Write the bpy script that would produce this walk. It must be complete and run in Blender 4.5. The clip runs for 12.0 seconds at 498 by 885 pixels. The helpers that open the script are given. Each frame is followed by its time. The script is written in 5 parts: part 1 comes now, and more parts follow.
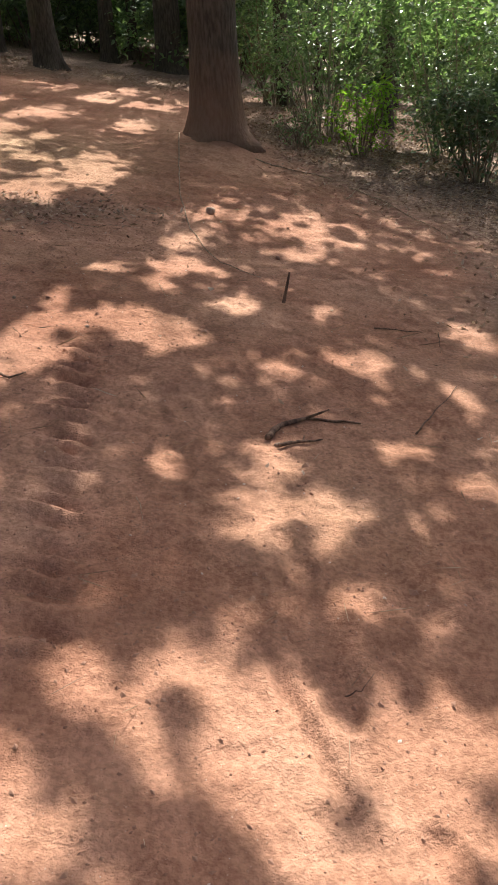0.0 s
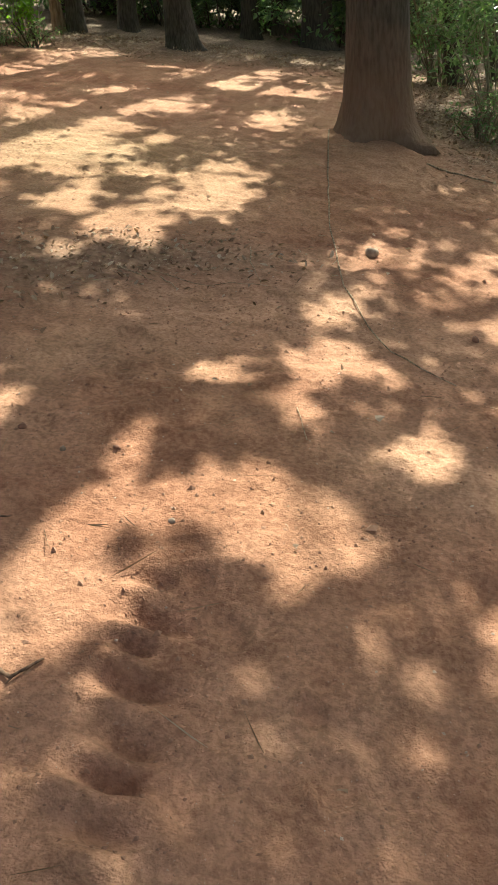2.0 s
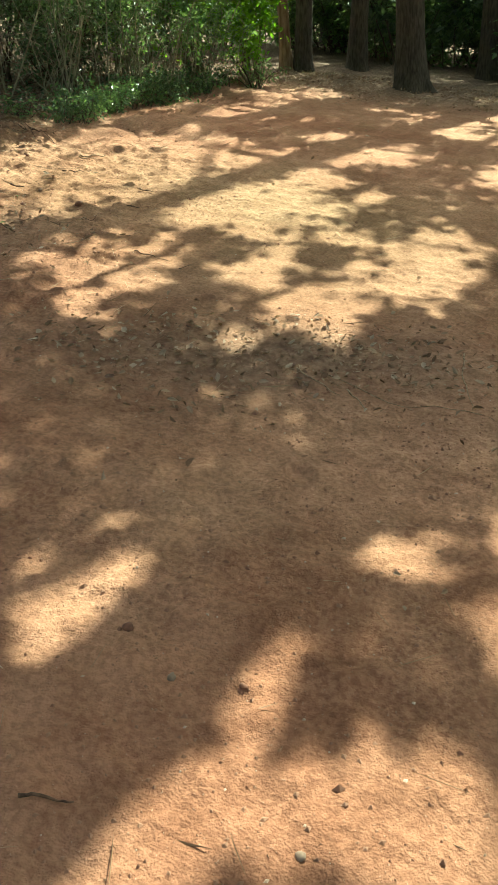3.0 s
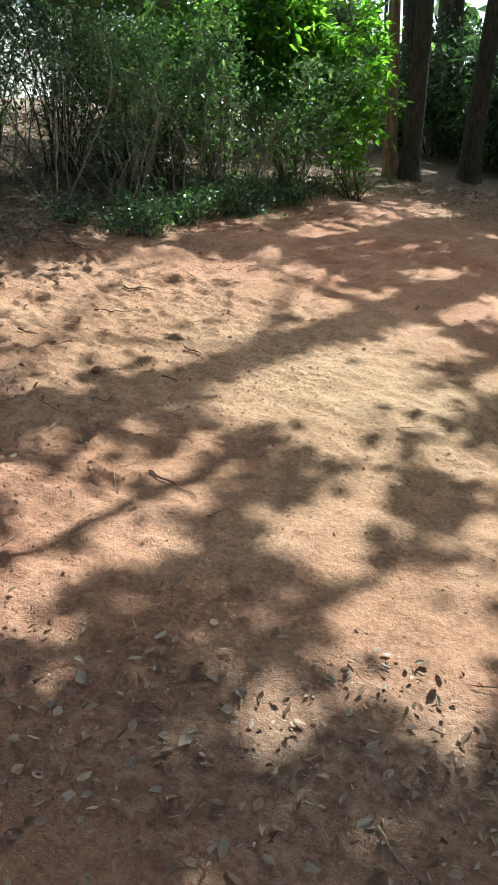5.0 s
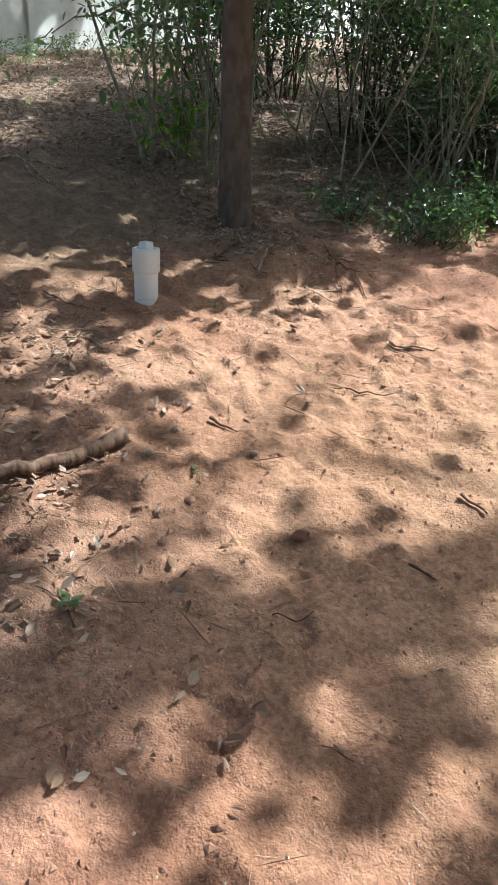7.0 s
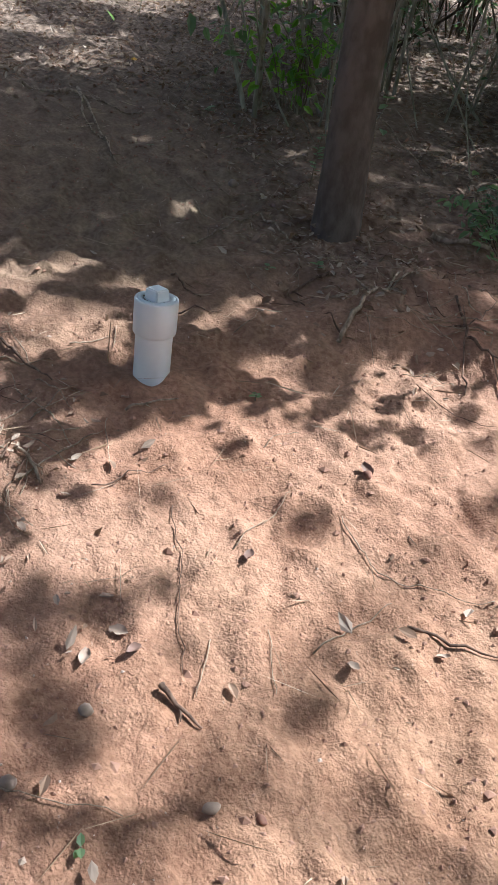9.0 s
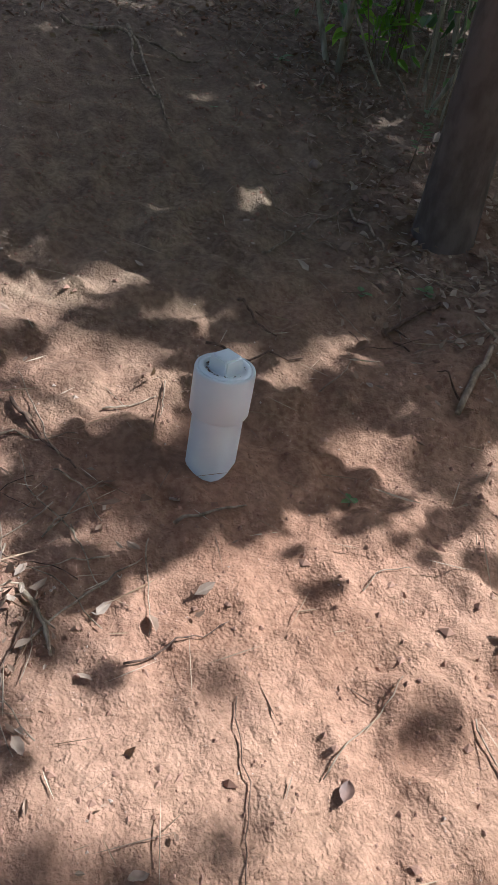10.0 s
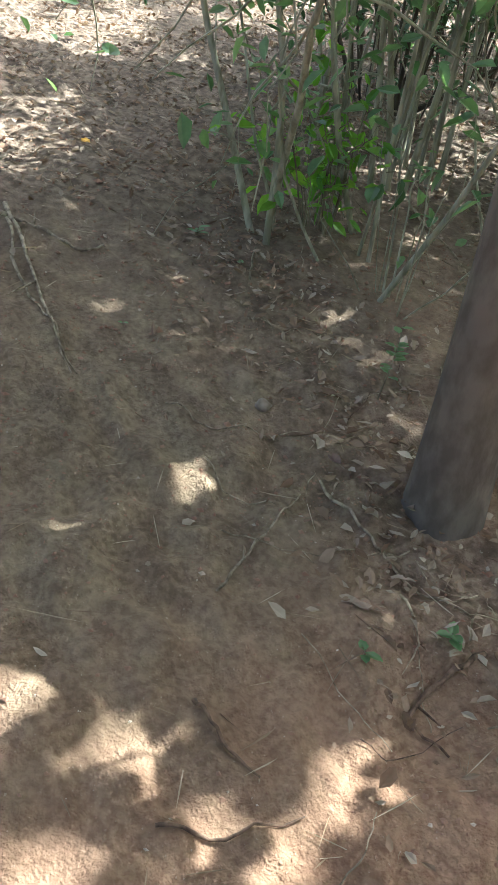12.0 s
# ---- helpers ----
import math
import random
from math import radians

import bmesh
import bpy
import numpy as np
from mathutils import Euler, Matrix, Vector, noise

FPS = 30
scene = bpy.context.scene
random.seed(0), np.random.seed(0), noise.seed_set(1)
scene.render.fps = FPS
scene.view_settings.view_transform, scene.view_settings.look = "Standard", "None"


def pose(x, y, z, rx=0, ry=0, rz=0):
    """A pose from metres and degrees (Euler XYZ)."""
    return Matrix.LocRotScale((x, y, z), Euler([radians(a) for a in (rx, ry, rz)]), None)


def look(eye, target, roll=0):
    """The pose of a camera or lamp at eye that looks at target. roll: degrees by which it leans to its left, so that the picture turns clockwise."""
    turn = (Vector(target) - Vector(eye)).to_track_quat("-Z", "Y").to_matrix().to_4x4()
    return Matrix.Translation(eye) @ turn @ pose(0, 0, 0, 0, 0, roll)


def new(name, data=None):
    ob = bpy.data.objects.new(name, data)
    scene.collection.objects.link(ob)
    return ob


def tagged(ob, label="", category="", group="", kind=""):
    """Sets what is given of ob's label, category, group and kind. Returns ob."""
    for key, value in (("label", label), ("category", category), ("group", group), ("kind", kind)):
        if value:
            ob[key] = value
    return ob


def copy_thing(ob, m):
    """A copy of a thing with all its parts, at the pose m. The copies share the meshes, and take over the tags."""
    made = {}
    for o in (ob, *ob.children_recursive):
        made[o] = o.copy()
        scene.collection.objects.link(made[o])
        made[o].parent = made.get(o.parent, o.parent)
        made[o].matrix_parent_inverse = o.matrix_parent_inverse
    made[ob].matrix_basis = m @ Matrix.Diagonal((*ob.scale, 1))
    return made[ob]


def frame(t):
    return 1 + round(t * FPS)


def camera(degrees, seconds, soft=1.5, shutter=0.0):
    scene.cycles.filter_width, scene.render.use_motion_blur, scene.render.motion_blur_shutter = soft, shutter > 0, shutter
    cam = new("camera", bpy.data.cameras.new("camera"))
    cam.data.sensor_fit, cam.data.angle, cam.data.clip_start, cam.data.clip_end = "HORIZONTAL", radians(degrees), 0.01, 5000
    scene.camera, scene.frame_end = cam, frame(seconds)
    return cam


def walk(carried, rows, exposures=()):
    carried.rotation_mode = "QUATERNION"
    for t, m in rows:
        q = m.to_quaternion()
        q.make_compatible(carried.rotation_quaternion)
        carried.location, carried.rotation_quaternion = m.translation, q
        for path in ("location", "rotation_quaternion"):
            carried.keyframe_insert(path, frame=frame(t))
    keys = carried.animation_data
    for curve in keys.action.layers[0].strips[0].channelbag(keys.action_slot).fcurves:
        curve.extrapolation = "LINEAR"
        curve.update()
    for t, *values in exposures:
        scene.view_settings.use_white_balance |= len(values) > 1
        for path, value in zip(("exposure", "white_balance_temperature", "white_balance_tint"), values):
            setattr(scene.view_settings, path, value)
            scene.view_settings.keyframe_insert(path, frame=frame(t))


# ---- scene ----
cam = camera(34.7, 12.0, soft=1.5)
METRES, EYE, TILT, LEAN, TURN = 10.5, 1.604, -26.167, 2.825, 0.0
ROWS = [
    (0.0, 0.0, 0.0, 0.0, 0.0, 0.0, -0.0),
    (0.5, -0.0019, 0.0438, 0.0229, 1.14, 0.66, 0.23),
    (1.0, -0.0081, 0.0851, 0.0457, 2.29, 0.2, 0.4),
    (1.5, -0.0151, 0.1275, 0.0668, 5.22, -0.69, -0.35),
    (2.0, -0.0225, 0.1714, 0.0881, 9.24, -1.87, -2.3),
    (2.5, -0.0325, 0.2127, 0.1116, 15.36, -1.96, -5.23),
    (3.0, -0.0434, 0.2472, 0.1363, 22.56, -1.3, -8.98),
    (5.0, -0.1171, 0.3848, 0.23, 27.52, 2.86, -14.85),
    (5.5, -0.1388, 0.4168, 0.2478, 33.84, -0.57, -17.64),
    (6.0, -0.1659, 0.447, 0.2695, 40.95, -4.26, -20.68),
    (6.5, -0.1985, 0.4769, 0.291, 45.71, -6.3, -22.48),
    (7.0, -0.2288, 0.5113, 0.3122, 48.4, -7.87, -23.57),
    (9.0, -0.3438, 0.6035, 0.3692, 59.76, -18.42, -30.89),
    (9.5, -0.3795, 0.6145, 0.3754, 62.92, -23.15, -32.76),
    (10.0, -0.4175, 0.6213, 0.3763, 63.56, -25.12, -33.45),
    (10.5, -0.438, 0.6236, 0.3773, 62.02, -22.58, -33.0),
    (11.0, -0.464, 0.634, 0.3831, 61.75, -19.6, -31.9),
    (11.5, -0.4912, 0.6368, 0.3956, 59.42, -18.19, -30.56),
    (12.0, -0.5151, 0.6391, 0.4077, 54.7, -16.79, -31.41),
]
EXPOSURES = [(0.0, 1.27, 6000, 5), (1.0, 1.52, 5850, -5), (2.0, 1.55, 6150, -12), (2.6, 1.57, 6350, -23), (3.2, 1.57, 6100, -24), (4.8, 1.27, 5100, -14), (5.6, 1.32, 5550, -10), (6.5, 1.4, 5350, -3), (7.1, 1.36, 5150, -4), (9.0, 1.3, 4950, 1), (10.0, 1.07, 4900, 2), (11.0, 1.9, 4950, -6), (12.0, 2.65, 5000, -10)]
walk(cam, [(t, pose(0, 0, EYE, TILT, LEAN, TURN) @ pose(METRES * x, METRES * y, METRES * z, 90 + pitch, roll, yaw)) for t, x, y, z, yaw, pitch, roll in ROWS], EXPOSURES)

# ---- light: a high sun ahead of the walk, blue sky ----
SUN_EL = 50.0
SUN_AZ = 9.7                      # degrees from +y towards +x
sun_dir = Vector((math.sin(radians(SUN_AZ)) * math.cos(radians(SUN_EL)), math.cos(radians(SUN_AZ)) * math.cos(radians(SUN_EL)), math.sin(radians(SUN_EL))))
world = bpy.data.worlds.new("sky")
scene.world = world
world.use_nodes = True
wn = world.node_tree
sky = wn.nodes.new("ShaderNodeTexSky")
sky.sky_type, sky.sun_disc = "NISHITA", False
sky.air_density, sky.dust_density, sky.ozone_density = 0.25, 8.0, 0.0
sky.sun_elevation, sky.sun_rotation = radians(SUN_EL), radians(SUN_AZ)
wn.nodes["Background"].inputs[1].default_value = 0.15
wn.links.new(sky.outputs[0], wn.nodes["Background"].inputs[0])
sun_data = bpy.data.lights.new("sun", "SUN")
sun_data.energy, sun_data.angle, sun_data.color = 4.7, radians(0.53), (1.0, 0.92, 0.80)
sun = new("sun", sun_data)
sun.matrix_world = look(sun_dir * 60, (0, 0, 0))
scene.view_settings.exposure = 0.0


# ---- materials ----
def material(name, build):
    m = bpy.data.materials.new(name)
    m.use_nodes = True
    nt = m.node_tree
    bsdf = nt.nodes["Principled BSDF"]
    build(nt, bsdf)
    return m


def node(nt, kind, **inputs):
    n = nt.nodes.new(kind)
    for key, value in inputs.items():
        n.inputs[key.replace("_", " ")].default_value = value
    return n


def noise_tex(nt, scale, detail=6.0, rough=0.6, stretch=None):
    tc = nt.nodes.new("ShaderNodeTexCoord")
    n = node(nt, "ShaderNodeTexNoise", Scale=scale, Detail=detail, Roughness=rough)
    if stretch:
        mp = nt.nodes.new("ShaderNodeMapping")
        mp.inputs["Scale"].default_value = stretch
        nt.links.new(tc.outputs["Object"], mp.inputs[0])
        nt.links.new(mp.outputs[0], n.inputs["Vector"])
    else:
        nt.links.new(tc.outputs["Object"], n.inputs["Vector"])
    return n.outputs["Fac"]


def ramp(nt, fac, *stops):
    r = nt.nodes.new("ShaderNodeValToRGB")
    els = r.color_ramp.elements
    while len(els) < len(stops):
        els.new(0.5)
    for e, (at, col) in zip(els, stops):
        e.position, e.color = at, (*col, 1)
    nt.links.new(fac, r.inputs[0])
    return r.outputs[0]


def mixed(nt, fac, a, b, mode="MIX"):
    m = nt.nodes.new("ShaderNodeMix")
    m.data_type, m.blend_type = "RGBA", mode
    for sock, v in ((m.inputs[0], fac), (m.inputs[6], a), (m.inputs[7], b)):
        if isinstance(v, (int, float)):
            sock.default_value = v
        elif isinstance(v, tuple):
            sock.default_value = (*v, 1)
        else:
            nt.links.new(v, sock)
    return m.outputs[2]


def bump(nt, bsdf, height, strength, distance, chain=None):
    b = node(nt, "ShaderNodeBump", Strength=strength, Distance=distance)
    nt.links.new(height, b.inputs["Height"])
    if chain:
        nt.links.new(chain, b.inputs["Normal"])
    nt.links.new(b.outputs[0], bsdf.inputs["Normal"])
    return b.outputs[0]


def maths(nt, op, a, b):
    m = nt.nodes.new("ShaderNodeMath")
    m.operation = op
    for sock, v in ((m.inputs[0], a), (m.inputs[1], b)):
        if isinstance(v, (int, float)):
            sock.default_value = v
        else:
            nt.links.new(v, sock)
    return m.outputs[0]


def granules(nt, scale):
    """Rounded crumbs packed together: height 0 to 1."""
    tc = nt.nodes.new("ShaderNodeTexCoord")
    v = node(nt, "ShaderNodeTexVoronoi", Scale=scale, Randomness=1.0)
    nt.links.new(tc.outputs["Object"], v.inputs["Vector"])
    return maths(nt, "SUBTRACT", 1.0, v.outputs["Distance"])


def soil_nodes(nt, bsdf):
    att = nt.nodes.new("ShaderNodeAttribute")
    att.attribute_name = "zone"
    sep = nt.nodes.new("ShaderNodeSeparateColor")
    nt.links.new(att.outputs["Color"], sep.inputs[0])
    red = ramp(nt, noise_tex(nt, 1.1, 4, 0.5), (0.35, (0.31, 0.150, 0.096)), (0.5, (0.37, 0.195, 0.130)), (0.65, (0.43, 0.245, 0.166)))
    blotch = ramp(nt, noise_tex(nt, 7, 4, 0.5), (0.36, (0.80, 0.76, 0.73)), (0.6, (1.06, 1.05, 1.04)))
    fine = ramp(nt, noise_tex(nt, 55, 3, 0.5), (0.38, (0.70, 0.66, 0.63)), (0.6, (1.10, 1.08, 1.06)))
    red = mixed(nt, 0.7, mixed(nt, 0.8, red, blotch, "MULTIPLY"), fine, "MULTIPLY")
    dark = ramp(nt, noise_tex(nt, 22, 4, 0.55), (0.36, (0.085, 0.058, 0.043)), (0.5, (0.17, 0.115, 0.083)), (0.64, (0.28, 0.20, 0.15)))
    pale = mixed(nt, 0.7, ramp(nt, noise_tex(nt, 5, 4, 0.5), (0.36, (0.30, 0.185, 0.108)), (0.64, (0.39, 0.258, 0.158))), fine, "MULTIPLY")
    humus = ramp(nt, noise_tex(nt, 9, 5, 0.55), (0.34, (0.165, 0.114, 0.078)), (0.5, (0.215, 0.152, 0.104)), (0.66, (0.28, 0.205, 0.135)))
    humus = mixed(nt, 0.7, humus, fine, "MULTIPLY")
    col = mixed(nt, sep.outputs[1], red, pale)
    col = mixed(nt, sep.outputs[2], col, humus)
    col = mixed(nt, sep.outputs[0], col, dark)
    grit = ramp(nt, noise_tex(nt, 120, 2, 0.5), (0.70, (0, 0, 0)), (0.74, (1, 1, 1)))
    col = mixed(nt, mixed(nt, 0.6, grit, (0, 0, 0)), col, (0.50, 0.37, 0.29))
    nt.links.new(col, bsdf.inputs["Base Color"])
    bsdf.inputs["Roughness"].default_value = 0.95
    bsdf.inputs["Specular IOR Level"].default_value = 0.15
    # trodden smooth in places, crumbly in others
    loose = ramp(nt, noise_tex(nt, 3.2, 3, 0.5), (0.40, (0.22, 0.22, 0.22)), (0.58, (1, 1, 1)))
    tilth = nt.nodes.new("ShaderNodeAttribute")
    tilth.attribute_name = "tilth"
    loose = maths(nt, "MULTIPLY", loose, tilth.outputs["Fac"])
    one = bump(nt, bsdf, noise_tex(nt, 16, 4, 0.5), 1.0, 0.012)
    two = bump(nt, bsdf, maths(nt, "MULTIPLY", granules(nt, 92), loose), 1.0, 0.0012, one)
    three = bump(nt, bsdf, maths(nt, "MULTIPLY", granules(nt, 140), loose), 1.0, 0.0020, two)
    three = bump(nt, bsdf, noise_tex(nt, 60, 5, 0.65), 0.9, 0.008, three)
    bump(nt, bsdf, noise_tex(nt, 170, 3, 0.5), 0.8, 0.005, three)


def bark_nodes(lo, hi, scale=9.0, relief=0.035, stretch=0.2):
    def build(nt, bsdf):
        plates = noise_tex(nt, scale * 1.6, 5, 0.55, (1, 1, stretch))
        col = ramp(nt, plates, (0.38, lo), (0.60, hi))
        blot = ramp(nt, noise_tex(nt, 2.2, 4), (0.35, (0.75, 0.72, 0.70)), (0.7, (1.1, 1.06, 1.0)))
        nt.links.new(mixed(nt, 0.7, col, blot, "MULTIPLY"), bsdf.inputs["Base Color"])
        bsdf.inputs["Roughness"].default_value = 0.9
        bsdf.inputs["Specular IOR Level"].default_value = 0.2
        bump(nt, bsdf, plates, 1.0, relief)
    return build


def leaf_nodes(stops, through_light, rough=0.45, tint=(1.2, 1.35, 0.6), gloss=0.5):
    def build(nt, bsdf):
        geo = nt.nodes.new("ShaderNodeNewGeometry")
        col = ramp(nt, geo.outputs["Random Per Island"], *stops)
        vein = ramp(nt, noise_tex(nt, 45, 3), (0.3, (0.8, 0.8, 0.8)), (0.7, (1.12, 1.12, 1.12)))
        col = mixed(nt, 0.7, col, vein, "MULTIPLY")
        nt.links.new(col, bsdf.inputs["Base Color"])
        bsdf.inputs["Roughness"].default_value = rough
        bsdf.inputs["Specular IOR Level"].default_value = gloss
        if through_light:
            tr = nt.nodes.new("ShaderNodeBsdfTranslucent")
            nt.links.new(mixed(nt, 1.0, col, tint, "MULTIPLY"), tr.inputs[0])
            mx = nt.nodes.new("ShaderNodeMixShader")
            mx.inputs[0].default_value = through_light
            nt.links.new(bsdf.outputs[0], mx.inputs[1])
            nt.links.new(tr.outputs[0], mx.inputs[2])
            nt.links.new(mx.outputs[0], nt.nodes["Material Output"].inputs[0])
    return build


def plain_nodes(lo, hi, scale, rough, relief=0.0):
    def build(nt, bsdf):
        n1 = noise_tex(nt, scale, 4, 0.5)
        nt.links.new(ramp(nt, n1, (0.36, lo), (0.64, hi)), bsdf.inputs["Base Color"])
        bsdf.inputs["Roughness"].default_value = rough
        if relief:
            bump(nt, bsdf, n1, 0.6, relief)
    return build


SOIL = material("soil", soil_nodes)
CLOD = material("clod", plain_nodes((0.22, 0.11, 0.07), (0.33, 0.178, 0.118), 9, 0.95, 0.004))
GRIT = material("pale_grit", plain_nodes((0.36, 0.25, 0.18), (0.54, 0.41, 0.33), 30, 0.85, 0.003))
BARK = material("pine_bark", bark_nodes((0.060, 0.050, 0.042), (0.115, 0.095, 0.080), 22.0, 0.016))
BARK_SMOOTH = material("smooth_bark", bark_nodes((0.118, 0.090, 0.075), (0.185, 0.142, 0.117), 11.0, 0.008, 0.55))
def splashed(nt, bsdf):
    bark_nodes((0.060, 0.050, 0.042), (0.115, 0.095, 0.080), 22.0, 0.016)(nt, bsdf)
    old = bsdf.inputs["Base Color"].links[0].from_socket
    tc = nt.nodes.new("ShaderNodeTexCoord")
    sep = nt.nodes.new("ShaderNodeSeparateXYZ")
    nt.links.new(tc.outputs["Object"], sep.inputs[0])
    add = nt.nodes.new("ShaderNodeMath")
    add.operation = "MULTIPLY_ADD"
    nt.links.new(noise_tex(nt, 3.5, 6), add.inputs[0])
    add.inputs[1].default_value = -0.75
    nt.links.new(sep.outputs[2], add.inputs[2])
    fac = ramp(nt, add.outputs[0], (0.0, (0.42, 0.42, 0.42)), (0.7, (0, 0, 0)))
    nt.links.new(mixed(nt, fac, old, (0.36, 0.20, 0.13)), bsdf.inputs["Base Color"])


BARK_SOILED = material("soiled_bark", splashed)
BARK_PALE = material("pale_bark", bark_nodes((0.20, 0.12, 0.08), (0.36, 0.24, 0.17), 12))
STEM = material("stem", bark_nodes((0.13, 0.10, 0.065), (0.27, 0.22, 0.15), 18, 0.006))
STEM_PALE = material("pale_stem", bark_nodes((0.20, 0.175, 0.12), (0.40, 0.36, 0.27), 18, 0.006))
STEM_DARK = material("dark_stem", bark_nodes((0.05, 0.038, 0.03), (0.13, 0.10, 0.075), 18, 0.006))
DEADWOOD = material("dead_wood", bark_nodes((0.17, 0.12, 0.08), (0.42, 0.32, 0.23), 22, 0.006))
DARKWOOD = material("dark_wood", bark_nodes((0.07, 0.042, 0.03), (0.21, 0.13, 0.09), 22, 0.006))
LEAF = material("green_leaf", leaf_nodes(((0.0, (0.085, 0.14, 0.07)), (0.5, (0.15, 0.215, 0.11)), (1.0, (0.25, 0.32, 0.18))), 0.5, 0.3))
LEAF_BRIGHT = material("bright_leaf", leaf_nodes(((0.0, (0.11, 0.22, 0.03)), (0.5, (0.19, 0.34, 0.05)), (1.0, (0.30, 0.47, 0.09))), 0.62, 0.4, (1.3, 1.35, 0.45)))
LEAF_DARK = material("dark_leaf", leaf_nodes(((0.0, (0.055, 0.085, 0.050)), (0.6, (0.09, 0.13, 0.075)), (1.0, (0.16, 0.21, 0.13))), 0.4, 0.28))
LEAF_DEAD = material("dead_leaf", leaf_nodes(((0.0, (0.16, 0.095, 0.062)), (0.4, (0.30, 0.195, 0.135)), (0.8, (0.36, 0.268, 0.205)), (1.0, (0.44, 0.345, 0.28))), 0.12, 0.95, (1.2, 1.1, 0.8), 0.12))
STRAW = material("pine_straw", leaf_nodes(((0.0, (0.16, 0.09, 0.05)), (0.6, (0.33, 0.21, 0.12)), (1.0, (0.52, 0.40, 0.28))), 0.0, 0.6))
CANOPY = material("canopy_leaf", leaf_nodes(((0.0, (0.03, 0.07, 0.02)), (1.0, (0.07, 0.14, 0.035))), 0.2))
PVC = material("white_pvc", plain_nodes((0.74, 0.74, 0.75), (0.82, 0.82, 0.82), 6, 0.32))


# ---- mesh helpers ----
def vnoise(x, y, size, seed=0, octaves=1):
    """Smooth noise in -1..1 over numpy arrays."""
    total, amp, norm = 0.0, 1.0, 0.0
    for o in range(octaves):
        table = np.random.RandomState(seed + o * 17).uniform(-1, 1, (256, 256))
        u, v = np.asarray(x) / size + 31.7, np.asarray(y) / size + 77.3
        i, j = np.floor(u).astype(int), np.floor(v).astype(int)
        fu, fv = u - i, v - j
        fu, fv = fu * fu * (3 - 2 * fu), fv * fv * (3 - 2 * fv)
        a, b = table[i % 256, j % 256], table[(i + 1) % 256, j % 256]
        c, d = table[i % 256, (j + 1) % 256], table[(i + 1) % 256, (j + 1) % 256]
        total = total + amp * ((a * (1 - fu) + b * fu) * (1 - fv) + (c * (1 - fu) + d * fu) * fv)
        norm, amp, size = norm + amp, amp * 0.5, size * 0.5
    return total / norm


def raw_mesh(name, verts, faces, mat, smooth=False):
    me = bpy.data.meshes.new(name)
    me.from_pydata(np.asarray(verts).tolist() if not isinstance(verts, list) else verts, [], np.asarray(faces).tolist() if not isinstance(faces, list) else faces)
    me.materials.append(mat)
    if smooth:
        me.shade_smooth()
    me.update()
    return me


def part(name, data, mat=None, parent=None, label=""):
    """Link a mesh (or a bmesh with its material) as one object under a thing."""
    if isinstance(data, bmesh.types.BMesh):
        me = bpy.data.meshes.new(name)
        data.to_mesh(me)
        data.free()
        me.materials.append(mat)
        data = me
    ob = new(name, data)
    ob.parent = parent
    if label:
        tagged(ob, label)
    return ob


def tube(points, radii, sides=8, rough=0.0, seed=0, cap=True):
    """Verts and faces of a tapered, slightly uneven tube along points."""
    rnd = np.random.RandomState(seed)
    pts = np.asarray(points, float)
    n = len(pts)
    tang = np.gradient(pts, axis=0)
    tang /= np.linalg.norm(tang, axis=1)[:, None] + 1e-9
    ref = np.array([0.0, 0.0, 1.0]) if abs(tang[0][2]) < 0.8 else np.array([1.0, 0.0, 0.0])
    verts, faces = [], []
    ang = np.arange(sides) * 2 * np.pi / sides
    for k in range(n):
        a = np.cross(tang[k], ref)
        a /= np.linalg.norm(a) + 1e-9
        b = np.cross(tang[k], a)
        rr = radii[k] * (1 + rough * rnd.uniform(-1, 1, sides))
        verts.extend((pts[k] + np.outer(np.cos(ang) * rr, a) + np.outer(np.sin(ang) * rr, b)).tolist())
    for k in range(n - 1):
        for s in range(sides):
            faces.append((k * sides + s, k * sides + (s + 1) % sides, (k + 1) * sides + (s + 1) % sides, (k + 1) * sides + s))
    if cap:
        faces.append(tuple(range(sides - 1, -1, -1)))
        faces.append(tuple(range((n - 1) * sides, n * sides)))
    return verts, faces


def joined(pieces):
    verts, faces = [], []
    for v, f in pieces:
        o = len(verts)
        verts.extend(v)
        faces.extend([tuple(i + o for i in q) for q in f])
    return verts, faces


